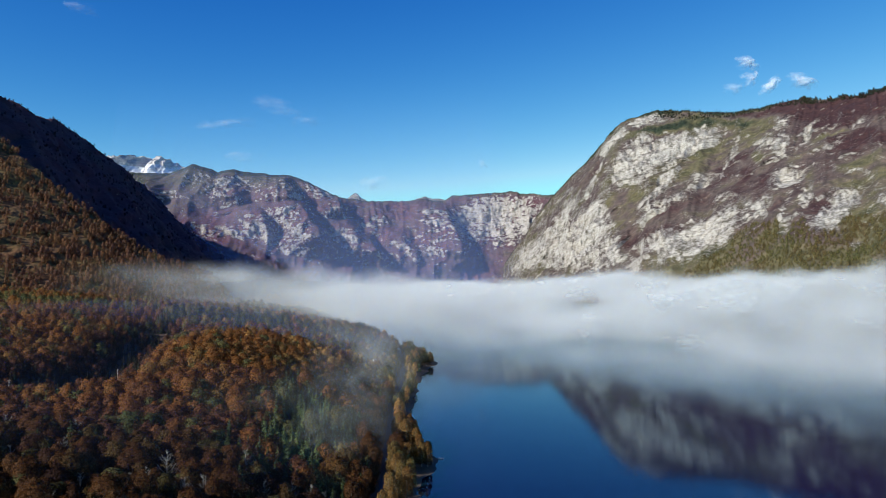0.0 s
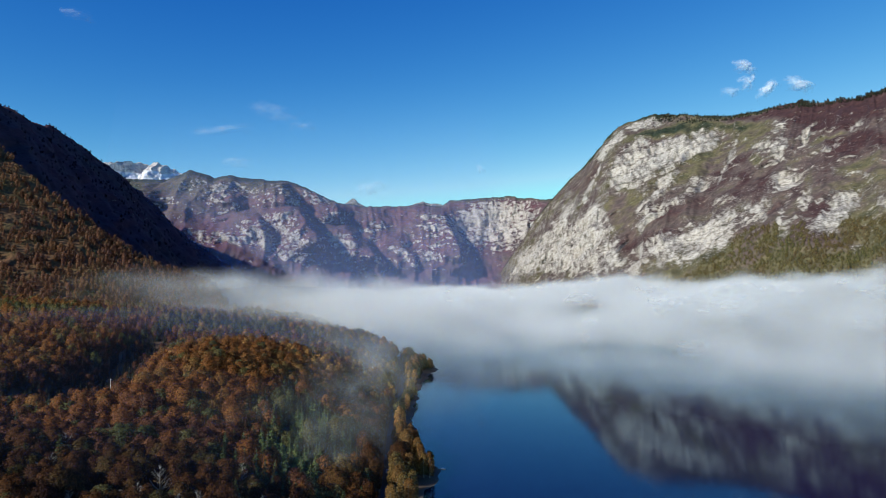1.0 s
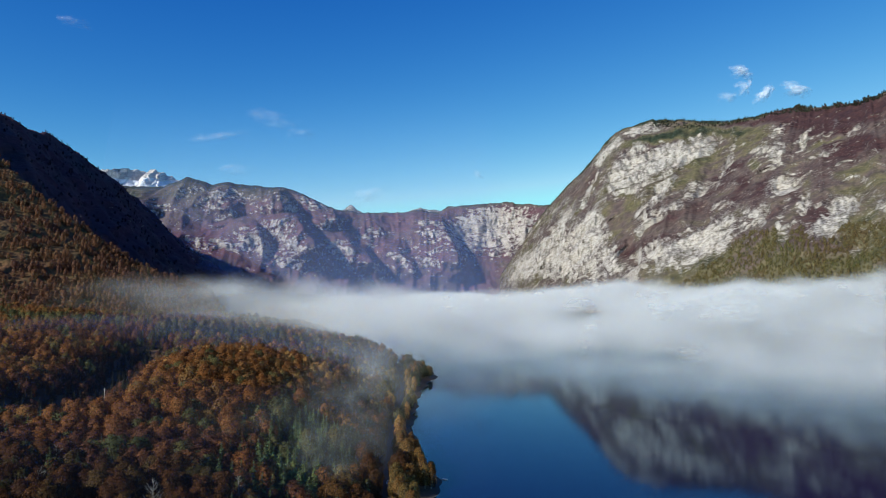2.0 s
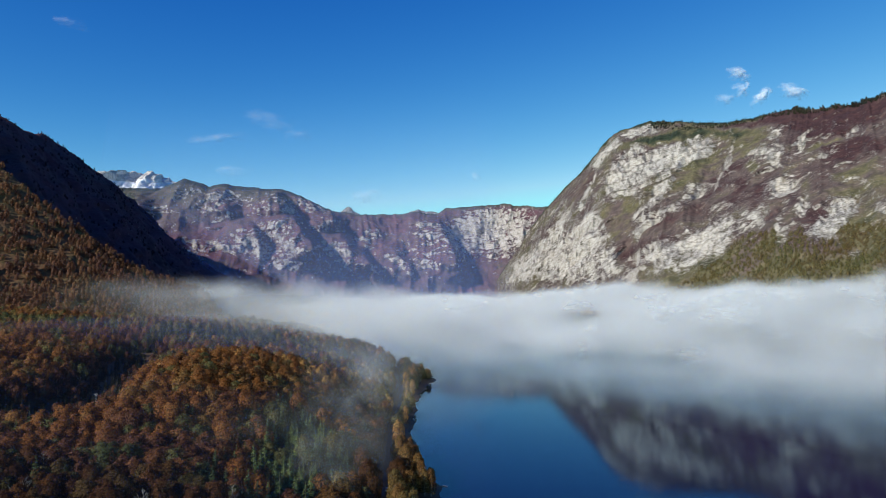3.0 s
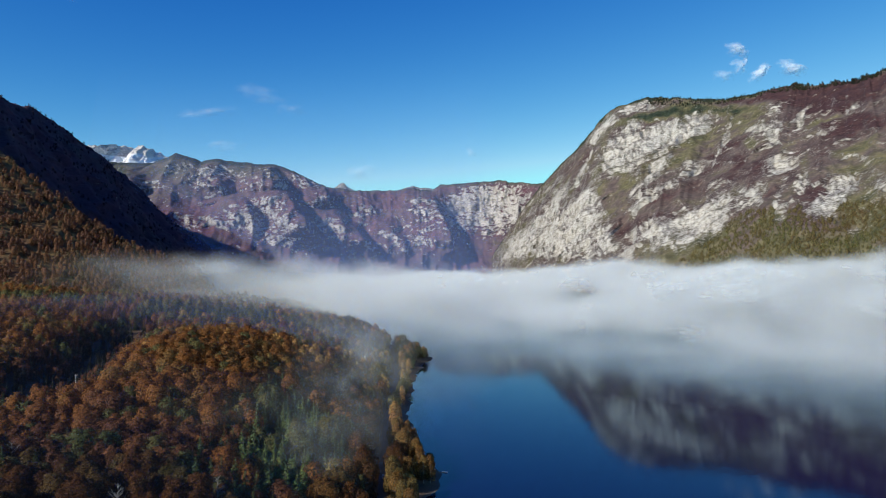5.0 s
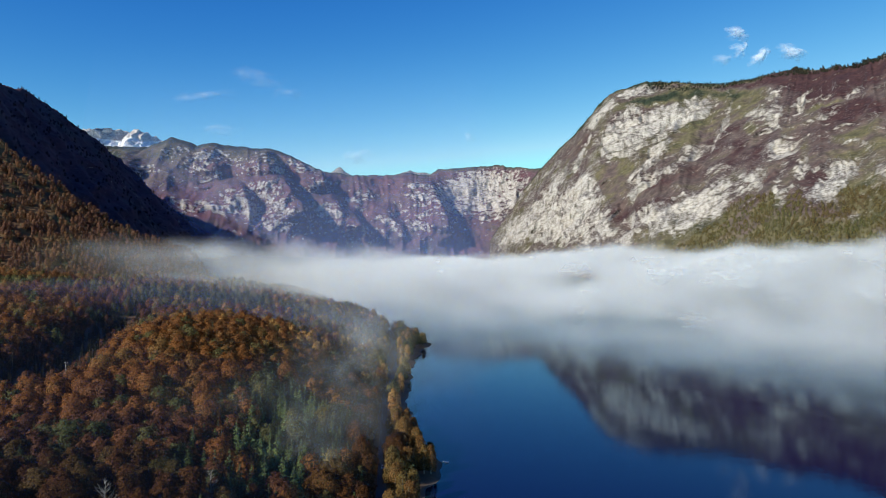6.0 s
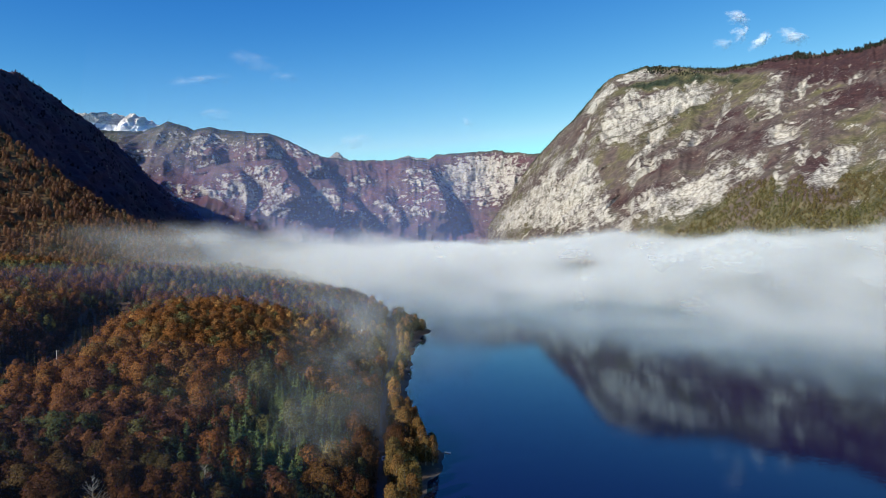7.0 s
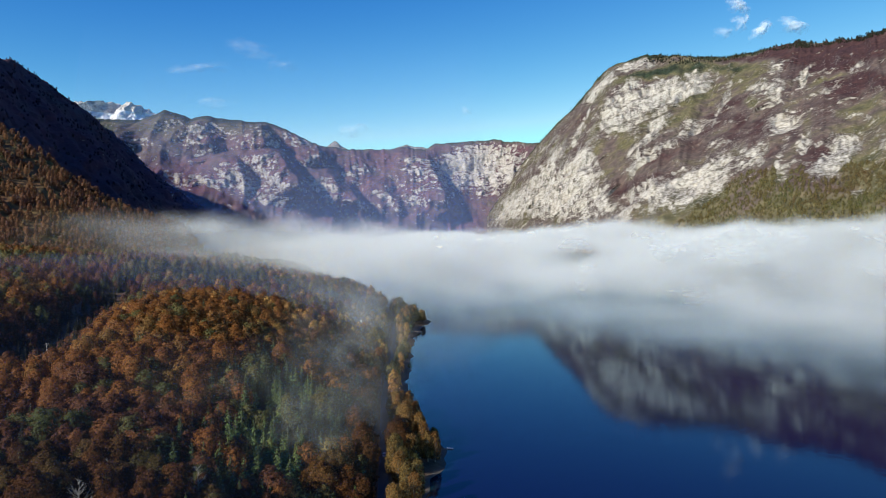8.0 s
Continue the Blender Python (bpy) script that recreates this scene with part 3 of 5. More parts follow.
# Long cliff face across the lake: meadow low down, cliffs above, dark woods along the crest.
massif("mountain_cliffs",
       ((300, 3450, -8), (330, 3200, -8), (385, 2750, -8), (420, 2520, -8), (470, 2350, -8), (520, 2150, -8), (560, 1950, -8), (600, 1750, -8), (640, 1550, -8), (690, 1330, -8), (740, 1180, -8), (820, 1000, -8), (900, 800, -8)),
       ((348, 4000, 142), (468, 3900, 317), (566, 3800, 478), (662, 3720, 583), (768, 3640, 693), (875, 3580, 832), (953, 3540, 892), (1088, 3500, 926), (1152, 3350, 891), (1263, 3050, 807), (1331, 2950, 797),
        (1447, 2750, 804), (1459, 2650, 768), (1491, 2450, 734), (1492, 2300, 724), (1517, 2000, 701), (1574, 1700, 696)),
       580, 290, mat_cliffs, "pale limestone cliff face with rust-red autumn woods and dark pines", 0.13, 60, 300, 0.5, 78, -0.38, 3, 0.95, 20, patch=1.7, jag=9.0, mottle=0.55,
       rock_at=cliff_rock, cover_at=cliff_cover, meadow_at=lambda y, z: np.minimum(1.9 * spot(y, z, 1500, 80, 450, 105), 1))

def spur(x, z, top, foot, push, left, right):
    """A rib that comes down a slope from top to foot (x, z), gentle on its left and steep on its right."""
    line = np.interp(z, (foot[1], top[1]), (foot[0], top[0])) + 48 * fbm(x / 170, z / 110, 1.0, 4, 61, 0.6)
    d = x - line
    shape = np.where(d < 0, np.exp(-(d / left) ** 2), np.exp(-(d / right) ** 2))
    return push * shape * ease(foot[1] - 70, foot[1] + 70, z) * ease(top[1] + 60, top[1] - 30, z)


def rib_form(x, z):
    return np.maximum.reduce([
        spur(x, z, (-1575, 640), (-1480, 480), 150, 110, 60), spur(x, z, (-1235, 660), (-1120, 470), 100, 120, 80), spur(x, z, (-1000, 430), (-920, 300), 120, 110, 50),
        spur(x, z, (-945, 650), (-880, 480), 180, 120, 58), spur(x, z, (-830, 470), (-640, 230), 210, 130, 64), spur(x, z, (-760, 640), (-690, 520), 160, 80, 54), spur(x, z, (-690, 590), (-590, 430), 170, 90, 58),
        spur(x, z, (-560, 370), (-330, 160), 160, 130, 60), spur(x, z, (-420, 520), (-360, 420), 70, 90, 60), spur(x, z, (-250, 330), (-160, 150), 90, 110, 60), spur(x, z, (-20, 520), (110, 160), 190, 170, 62)])


def valley_ribs(x, y, z, u, v):
    """Rounded ribs that lean down towards the cirque, and the hollow of the cirque itself."""
    return rib_form(x, z) - 110 * spot(x, z, 300, 420, 240, 230)


def valley_rock(x, y, z, u, v):
    """Pale cliffs on the ribs and round the cirque, with woods below them."""
    x, z = x + 45 * fbm(x / 90, z / 70, 2.0, 4, 311), z + 34 * fbm(x / 90, z / 60, 5.0, 4, 313)
    high = (0.9 * spot(x, z, -1162, 575, 120, 60) + 0.7 * spot(x, z, -1326, 600, 50, 36) + 0.6 * spot(x, z, -1416, 510, 70, 16) + 0.6 * spot(x, z, -788, 578, 150, 36) + 0.6 * spot(x, z, -790, 489, 36, 46) + 0.7 * spot(x, z, -640, 560, 60, 40))
    middle = (1.0 * spot(x, z, -1060, 305, 115, 32) + 0.7 * spot(x, z, -1195, 279, 55, 30) + 0.8 * spot(x, z, -870, 262, 90, 36) + 0.7 * spot(x, z, -908, 384, 40, 50) + 0.7 * spot(x, z, -400, 350, 95, 55) + 0.6 * spot(x, z, -728, 200, 60, 36)
              + 0.6 * spot(x, z, -370, 420, 60, 22) + 0.7 * spot(x, z, -205, 255, 70, 50) + 0.8 * spot(x, z, -60, 240, 60, 55) + 0.6 * spot(x, z, -100, 400, 60, 18) + 0.9 * spot(x, z, -345, 178, 16, 18))
    headwall = 1.35 * np.minimum(1.6 * spot(x, z, 320, 420, 270, 150), 1) - 0.7 * spot(x, z, 120, 560, 130, 40) - 0.5 * spot(x, z, 150, 140, 160, 60)
    return high + middle + headwall + 0.5 * ease(40, 170, rib_form(x, z)) * ease(140, 260, z) * ease(60, -60, x) - 0.12 - 0.5 * ease(0.95, 0.99, v) - 0.5 * ease(0.3, 0.08, v)


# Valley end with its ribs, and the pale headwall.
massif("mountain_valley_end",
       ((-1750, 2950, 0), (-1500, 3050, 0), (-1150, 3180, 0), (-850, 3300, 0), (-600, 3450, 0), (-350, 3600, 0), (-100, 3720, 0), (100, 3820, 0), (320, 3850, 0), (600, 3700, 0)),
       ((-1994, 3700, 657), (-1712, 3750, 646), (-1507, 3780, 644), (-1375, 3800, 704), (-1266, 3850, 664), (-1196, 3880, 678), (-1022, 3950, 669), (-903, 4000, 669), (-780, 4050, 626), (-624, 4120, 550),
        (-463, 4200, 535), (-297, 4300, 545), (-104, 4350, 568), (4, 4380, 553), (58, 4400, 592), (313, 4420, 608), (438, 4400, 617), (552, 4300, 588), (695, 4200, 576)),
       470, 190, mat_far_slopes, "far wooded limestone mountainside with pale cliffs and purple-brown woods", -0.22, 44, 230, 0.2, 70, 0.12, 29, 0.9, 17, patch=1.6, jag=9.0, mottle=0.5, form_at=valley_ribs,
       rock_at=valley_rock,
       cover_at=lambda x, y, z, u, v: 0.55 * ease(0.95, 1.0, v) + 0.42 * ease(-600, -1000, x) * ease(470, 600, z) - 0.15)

massif("mountain_snow_peak",
       ((-2500, 4150, 500), (-2200, 4150, 500), (-1900, 4150, 500), (-1550, 4150, 500)),
       ((-2387, 4480, 703), (-2250, 4440, 790), (-2170, 4390, 825), (-2105, 4350, 838), (-2045, 4330, 842), (-1985, 4470, 858), (-1905, 4570, 846), (-1865, 4450, 845), (-1803, 4370, 846), (-1762, 4470, 822), (-1735, 4510, 806), (-1609, 4480, 740)),
       150, 70, mat_summit, "bare grey limestone summit with a snow field below it", 1.7, 80, 150, 0.5, 40, 0.1, 51, 1.0, 20, jag=16.0,
       snow_at=lambda x, y, z, u, v: ease(800, 770, z) * (0.7 + 0.5 * fbm(x / 50, z / 30, 0, 3, 5)))
massif("mountain_knob",
       ((-720, 4350, 420), (-500, 4350, 420), (-250, 4350, 420), (40, 4350, 420)),
       ((-700, 4600, 560), (-677, 4600, 574), (-583, 4600, 632), (-507, 4600, 574), (-242, 4600, 570), (-129, 4600, 608), (4, 4600, 591), (60, 4600, 560)),
       110, 40, mat_summit, "small pale rock knobs behind the far ridge", 0.7, 25, 110, 0.4, 30, 0.1, 57, 1.0, 8, jag=8.0)

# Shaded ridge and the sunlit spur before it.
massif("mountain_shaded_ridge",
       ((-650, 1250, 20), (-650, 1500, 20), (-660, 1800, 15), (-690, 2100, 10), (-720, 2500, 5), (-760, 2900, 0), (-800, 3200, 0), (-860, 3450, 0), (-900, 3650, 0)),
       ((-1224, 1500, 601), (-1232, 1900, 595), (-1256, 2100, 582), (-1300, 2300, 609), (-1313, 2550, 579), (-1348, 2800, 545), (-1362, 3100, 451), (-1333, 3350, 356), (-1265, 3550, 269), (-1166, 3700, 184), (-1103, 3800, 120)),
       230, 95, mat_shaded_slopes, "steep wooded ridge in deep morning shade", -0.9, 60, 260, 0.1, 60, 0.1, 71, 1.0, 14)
massif("mountain_spur",
       ((-1100, 760, 60), (-900, 800, 62), (-780, 860, 62), (-640, 900, 62), (-540, 930, 58), (-450, 970, 55), (-380, 1030, 48), (-330, 1120, 40)),
       ((-1243, 1450, 560), (-1000, 1400, 439), (-893, 1380, 376), (-800, 1350, 303), (-710, 1320, 239), (-619, 1290, 177), (-572, 1280, 145), (-487, 1280, 112), (-431, 1300, 85)),
       220, 110, mat_left_slopes, "sunlit hillside of brown and orange autumn beech woods", -1.0, 14, 160, 0.0, 60, 0.1, 83, 1.05, 8)


# ---- fog ----
def hill_edge(x, y):
    """How far a place lies behind the fog's ragged edge over the wooded shore."""
    start = np.interp(x, (-1000, -600, -250, -100, 100), (1190, 1030, 810, 620, 950))
    return y - start + 60 * fbm(x / 120, y / 120, 3, 3, 103)


def fog_top(x, y):
    """Height of the fog's upper side over the lake."""
    d = (x + 20) * 0.738 + (y - 800) * 0.675 + 70 * fbm(x / 260, y / 260, 0, 3, 101)
    cap = 60 + 21 * fbm(x / 300, y / 420, 0.7, 2, 163) + 18 * ease(2600, 1500, y) + 28 * ease(100, 430, x) * ease(2600, 1500, y)
    main = cap * (1 - np.exp(-np.maximum(d + 50, 0) / 410)) * ease(-380, 0, x + 0.35 * (y - 900))
    e = hill_edge(x, y)
    e = e + 170
    hill = np.interp(x, (-700, -450, -200, 0, 150), (116, 114, 98, 80, 72)) * (1 - np.exp(-np.maximum(e, 0) / 50)) * (0.6 + 0.4 * ease(0, 280, e)) * ease(1900, 1400, y) * ease(260, -60, x)
    top = (main ** 4 + hill ** 4) ** 0.25
    return top


def fog_density(x, y, z):
    """How thick the fog is at a place, 0 to about 1."""
    top = fog_top(x, y)
    billow = 25 * fbm(x / 170, y / 170, z / 140, 4, 109, 0.55) + 22 * fbm(x / 62, y / 62, z / 60, 3, 119, 0.6)
    body = ease(-6, 14, top + billow * ease(5, 40, top) - z)
    d = (x + 20) * 0.738 + (y - 800) * 0.675 + 60 * fbm(x / 200, y / 200, 0, 3, 101)
    front = ease(-105, 520, d) ** 1.1
    left = ease(-880, -400, x + 90 * fbm(x / 150, y / 150, 5, 3, 141)) ** 1.6 * (0.13 + 0.13 * ease(-560, -60, x)) * ease(-190, 240, hill_edge(x, y)) ** 1.5
    share = ease(40, -160, x)
    gap = 1 - 0.995 * np.exp(-((x - 0.215 * y) / (105 + 70 * fbm(y / 90, z / 20, 2, 3, 171))) ** 2) * ease(1080, 1260, y) * ease(59, 45, z)
    wisps = np.clip(0.8 + 1.6 * fbm(x / 120, y / 120, z / 36, 4, 125, 0.6), 0.03, 1.8)
    return body * (front * (1 - share) + left * share) * wisps * gap


def fog_bank():
    """The fog as a row of thin leaning veils, each as dense as the fog is where it stands."""
    bank = empty_thing("fog_bank")
    lean = 1.9
    nz = 25
    for start in np.concatenate([np.arange(300, 1900, 29.0), np.arange(1900, 2900, 75.0)]):
        xs = np.arange(-900, 960, 15.0)
        gx, gz = np.meshgrid(xs, np.linspace(0.6, 135, nz), indexing="ij")
        x, z = gx.ravel(), gz.ravel()
        y = start + lean * z + 7 * fbm(x / 90, z / 55, start / 50, 2, 147)
        dens = 1 - np.exp(-FOG_THICK * fog_density(x, y, z))
        faces = grid_quads(len(xs), nz)
        faces = faces[(dens[faces] > 0.002).any(axis=1)]
        if len(faces) == 0:
            continue
        used = np.unique(faces)
        remap = np.zeros(len(x), int)
        remap[used] = np.arange(len(used))
        me = quad_mesh("fog_veil", np.stack([x, y, z], 1)[used], remap[faces], {"thickness": dens[used]}, (mat_fog,), None, True)
        part("fog_veil", me, bank)
    return tagged(bank, "white morning fog bank lying over the lake against the cliffs", "fog", kind="stuff")


FOG_THICK = 0.265
fog_bank()


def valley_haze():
    """Distance haze at the far end of the valley, painted as thin blue added veils."""
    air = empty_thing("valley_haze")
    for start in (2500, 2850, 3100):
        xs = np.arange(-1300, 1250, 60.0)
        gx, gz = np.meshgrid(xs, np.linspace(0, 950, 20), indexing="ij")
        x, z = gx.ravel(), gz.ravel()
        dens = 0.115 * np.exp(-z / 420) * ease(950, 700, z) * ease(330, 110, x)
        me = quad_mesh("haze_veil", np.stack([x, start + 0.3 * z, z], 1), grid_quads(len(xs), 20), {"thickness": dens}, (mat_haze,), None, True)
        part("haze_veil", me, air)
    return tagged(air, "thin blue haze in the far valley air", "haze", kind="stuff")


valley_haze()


def woods_mist():
    """Mist over the treetops: one very thin sheet painted blue for haze, and leaning veils that make thicker wisps near
    the shore.
    """
    mist = empty_thing("woods_mist")
    xs, ys = np.arange(-780, 0, 20.0), np.arange(170, 1100, 20.0)
    gx, gy = np.meshgrid(xs, ys, indexing="ij")
    x, y = gx.ravel(), gy.ravel()
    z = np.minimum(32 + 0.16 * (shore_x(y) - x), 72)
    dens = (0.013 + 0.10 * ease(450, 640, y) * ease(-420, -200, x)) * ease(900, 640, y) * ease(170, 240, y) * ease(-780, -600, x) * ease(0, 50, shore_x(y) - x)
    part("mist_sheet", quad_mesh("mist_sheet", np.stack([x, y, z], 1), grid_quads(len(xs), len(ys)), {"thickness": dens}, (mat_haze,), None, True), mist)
    for start in np.arange(280, 800, 22.0):
        xs = np.arange(-170, -12, 5.0)
        gx, gz = np.meshgrid(xs, np.linspace(6, 62, 13), indexing="ij")
        x, z = gx.ravel(), gz.ravel()
        y = start + 1.2 * z
        wisps = np.clip(0.35 + 1.9 * fbm(x / 30, y / 45, z / 26, 4, 157, 0.6), 0, 1.4)
        spread = (0.11 * np.exp(-((x + 70) / 32) ** 2 - ((y - 340) / 32) ** 2) + 0.065 * np.exp(-((x + 90) / 60) ** 2 - ((y - 640) / 120) ** 2) + 0.08 * np.exp(-((x + 72) / 26) ** 2 - ((y - 450) / 34) ** 2) + 0.055 * np.exp(-((x + 38) / 18) ** 2 - ((y - 480) / 110) ** 2))
        dens = spread * wisps * ease(56, 28, z) * ease(6, 16, z) * ease(-170, -140, x) * ease(-14, -30, x)
        faces = grid_quads(len(xs), 13)
        faces = faces[(dens[faces] > 0.002).any(axis=1)]
        if len(faces):
            part("mist_veil", quad_mesh("mist_veil", np.stack([x, y, z], 1), faces, {"thickness": dens}, (mat_fog,), None, True), mist)
    return tagged(mist, "thin veil of mist drifting just over the treetops", "mist", kind="stuff")


woods_mist()


# ---- clouds ----
def cloud(x, y, z, w, h, lean, thick, seed):
    """A small ragged cloud: a few curled veils, one behind the other."""
    ob = empty_thing("cloud", (x, y, z))
    nx, nz = 34, 23
    gx, gz = np.meshgrid(np.linspace(-1, 1, nx), np.linspace(-1, 1, nz), indexing="ij")
    a, b = gx.ravel(), gz.ravel()
    for i in range(2):
        px, pz = a * w, b * h + lean * a * w
        depth = 25 * i + 20 * fbm(a * 1.5, b * 1.5, i, 3, seed) + 30 * (a * a + b * b)
        dens = thick * ease(1.05, 0.0, np.hypot(a, b) + 1.1 * fbm(px / (0.5 * w), pz / (0.6 * h), i * 0.35 + seed, 5, seed, 0.62))
        faces = grid_quads(nx, nz)
        faces = faces[(dens[faces] > 0.003).any(axis=1)]
        part("cloud_veil", quad_mesh("cloud_veil", np.stack([px, depth, pz], 1), faces, {"thickness": dens}, (mat_cloud,), None, True), ob)
    return tagged(ob, "small thin white cloud in a clear blue sky", "cloud", "clouds in the sky", kind="stuff")


cloud(1758, 3900, 1311, 72, 44, -0.3, 0.28, 300)
cloud(1776, 3900, 1213, 50, 50, 0.2, 0.27, 307)
cloud(1685, 3900, 1157, 69, 42, 0.2, 0.12, 314)
cloud(1891, 3900, 1174, 68, 50, 0.6, 0.31, 321)
cloud(2070, 3900, 1206, 96, 46, -0.15, 0.31, 328)
cloud(-1520, 4500, 1073, 177, 40, 0.0, 0.065, 335)
cloud(-1368, 4500, 1091, 124, 34, 0.05, 0.065, 342)
cloud(-1094, 4500, 1196, 199, 67, -0.3, 0.04, 349)
cloud(-1321, 4500, 863, 124, 40, -0.05, 0.06, 356)
cloud(-456, 4500, 692, 124, 48, 0.1, 0.11, 363)
cloud(271, 4500, 819, 35, 38, 0, 0.09, 370)
cloud(-2103, 3900, 1638, 100, 37, -0.2, 0.09, 377)
cloud(-889, 4500, 1103, 111, 43, 0, 0.05, 384)


# ---- trees ----
def tube(path, radii, sides=6):
    """A tapered round limb along a path of points."""
    path, verts, quads = np.asarray(path, float), [], []
    for i, (p, r) in enumerate(zip(path, radii)):
        d = path[min(i + 1, len(path) - 1)] - path[max(i - 1, 0)]
        d /= np.linalg.norm(d) + 1e-9
        a = np.cross(d, (0.3, 1, 0.1))
        a /= np.linalg.norm(a)
        b = np.cross(d, a)
        for k in range(sides):
            w = 2 * math.pi * k / sides
            verts.append(p + r * (a * math.cos(w) + b * math.sin(w)))
    for i in range(len(path) - 1):
        for k in range(sides):
            j = (k + 1) % sides
            quads.append((i * sides + k, i * sides + j, (i + 1) * sides + j, (i + 1) * sides + k))
    return np.array(verts), np.array(quads)


def joined(pieces):
    verts, quads, n = [], [], 0
    for v, q in pieces:
        verts.append(v)
        quads.append(q + n)
        n += len(v)
    return np.concatenate(verts), np.concatenate(quads)


def leaves(rng, centres, normals, size, long=1.25):
    """Leafy sprays: small four-cornered pieces, each turned its own way."""
    n = len(centres)
    d = normals + 0.36 * rng.normal(size=(n, 3))
    d /= np.linalg.norm(d, axis=1)[:, None]
    t = np.cross(d, rng.normal(size=(n, 3)))
    t /= np.linalg.norm(t, axis=1)[:, None]
    b = np.cross(d, t)
    s = size * rng.uniform(0.6, 1.35, (n, 1))
    t, b = t * s * long * 0.5, b * s * 0.5
    dent = d * s * 0.22
    v = np.stack([centres - t, centres - b - dent, centres + t * rng.uniform(0.7, 1.2, (n, 1)), centres + b - dent], 1).reshape(-1, 3)
    return v, np.arange(4 * n).reshape(-1, 4)


def crown_points(rng, n, height, low, radius, blobs, blob_size, top_heavy=0.0):
    """Places on the outside of a heap of leafy masses, and the way each faces."""
    mid, half = (height + low) / 2, (height - low) / 2
    c = rng.normal(size=(blobs, 3))
    c /= np.linalg.norm(c, axis=1)[:, None]
    c *= rng.uniform(0.45, 0.72, (blobs, 1))
    c = c * (radius, radius, half) + (0, 0, mid + top_heavy * half)
    r = blob_size * rng.uniform(0.7, 1.25, blobs)
    pick = rng.integers(0, blobs, n * 3)
    d = rng.normal(size=(n * 3, 3))
    d /= np.linalg.norm(d, axis=1)[:, None]
    p = c[pick] + d * r[pick][:, None] * rng.uniform(0.75, 1.05, (n * 3, 1))
    inside = np.zeros(n * 3, bool)
    for k in range(blobs):
        inside |= (np.linalg.norm(p - c[k], axis=1) < 0.72 * r[k]) & (pick != k)
    ok = ~inside & (p[:, 2] > low * 0.8)
    p, d = p[ok][:n], d[ok][:n]
    return p, d


def dome(rng, p, d, mid):
    """The way each corner of a leafy spray faces: mostly out from the crown, as sunlit foliage does."""
    n = 0.85 * (p - (0, 0, mid - 2.0)) / (np.linalg.norm(p - (0, 0, mid - 2.0), axis=1)[:, None] + 1e-6) + 0.22 * d + 0.08 * rng.normal(size=p.shape)
    n /= np.linalg.norm(n, axis=1)[:, None]
    return np.repeat(n, 4, axis=0)


def outward(v, q, n):
    """Turns each piece so that its front looks the way it faces."""
    a, b, c = v[q[:, 0]], v[q[:, 1]], v[q[:, 2]]
    wrong = (np.cross(b - a, c - a) * n[q[:, 0]]).sum(axis=1) < 0
    q = np.where(wrong[:, None], q[:, ::-1], q)
    return v, q, n


def facing(v, q):
    """The way each corner of a closed skin faces."""
    f = np.cross(v[q[:, 2]] - v[q[:, 0]], v[q[:, 3]] - v[q[:, 1]])
    n = np.zeros_like(v)
    for k in range(4):
        np.add.at(n, q[:, k], f)
    return n / (np.linalg.norm(n, axis=1)[:, None] + 1e-9)


def canopy(rng, height, low, radius, rings, sides, lump):
    """The close leaf masses of a crown: an uneven skin of boughs and hollows."""
    mid, half = low + 0.42 * (height - low), 0.50 * (height - low)
    t, a = np.meshgrid(np.linspace(2.35, 0.05, rings), np.linspace(0, 2 * math.pi, sides, endpoint=False), indexing="ij")
    a = a + 0.3 * t
    d = np.stack([np.sin(t) * np.cos(a), np.sin(t) * np.sin(a), np.cos(t)], -1).reshape(-1, 3)
    o = rng.uniform(0, 50, 3)
    e = d * 1.7 + o
    k = 1 + lump * (1.4 * np.abs(soft_noise(*e.T, 5)) - 0.25) + 0.75 * lump * soft_noise(*(2.3 * e).T, 6)
    v = d * (0.86 * radius, 0.86 * radius, half) * k[:, None] + (0, 0, mid)
    i, j = (g.ravel() for g in np.meshgrid(np.arange(rings - 1), np.arange(sides), indexing="ij"))
    q = np.stack([i * sides + j, i * sides + (j + 1) % sides, (i + 1) * sides + (j + 1) % sides, (i + 1) * sides + j], 1)
    n = 0.75 * facing(v, q) + 0.35 * d
    return outward(v, q, n / np.linalg.norm(n, axis=1)[:, None])


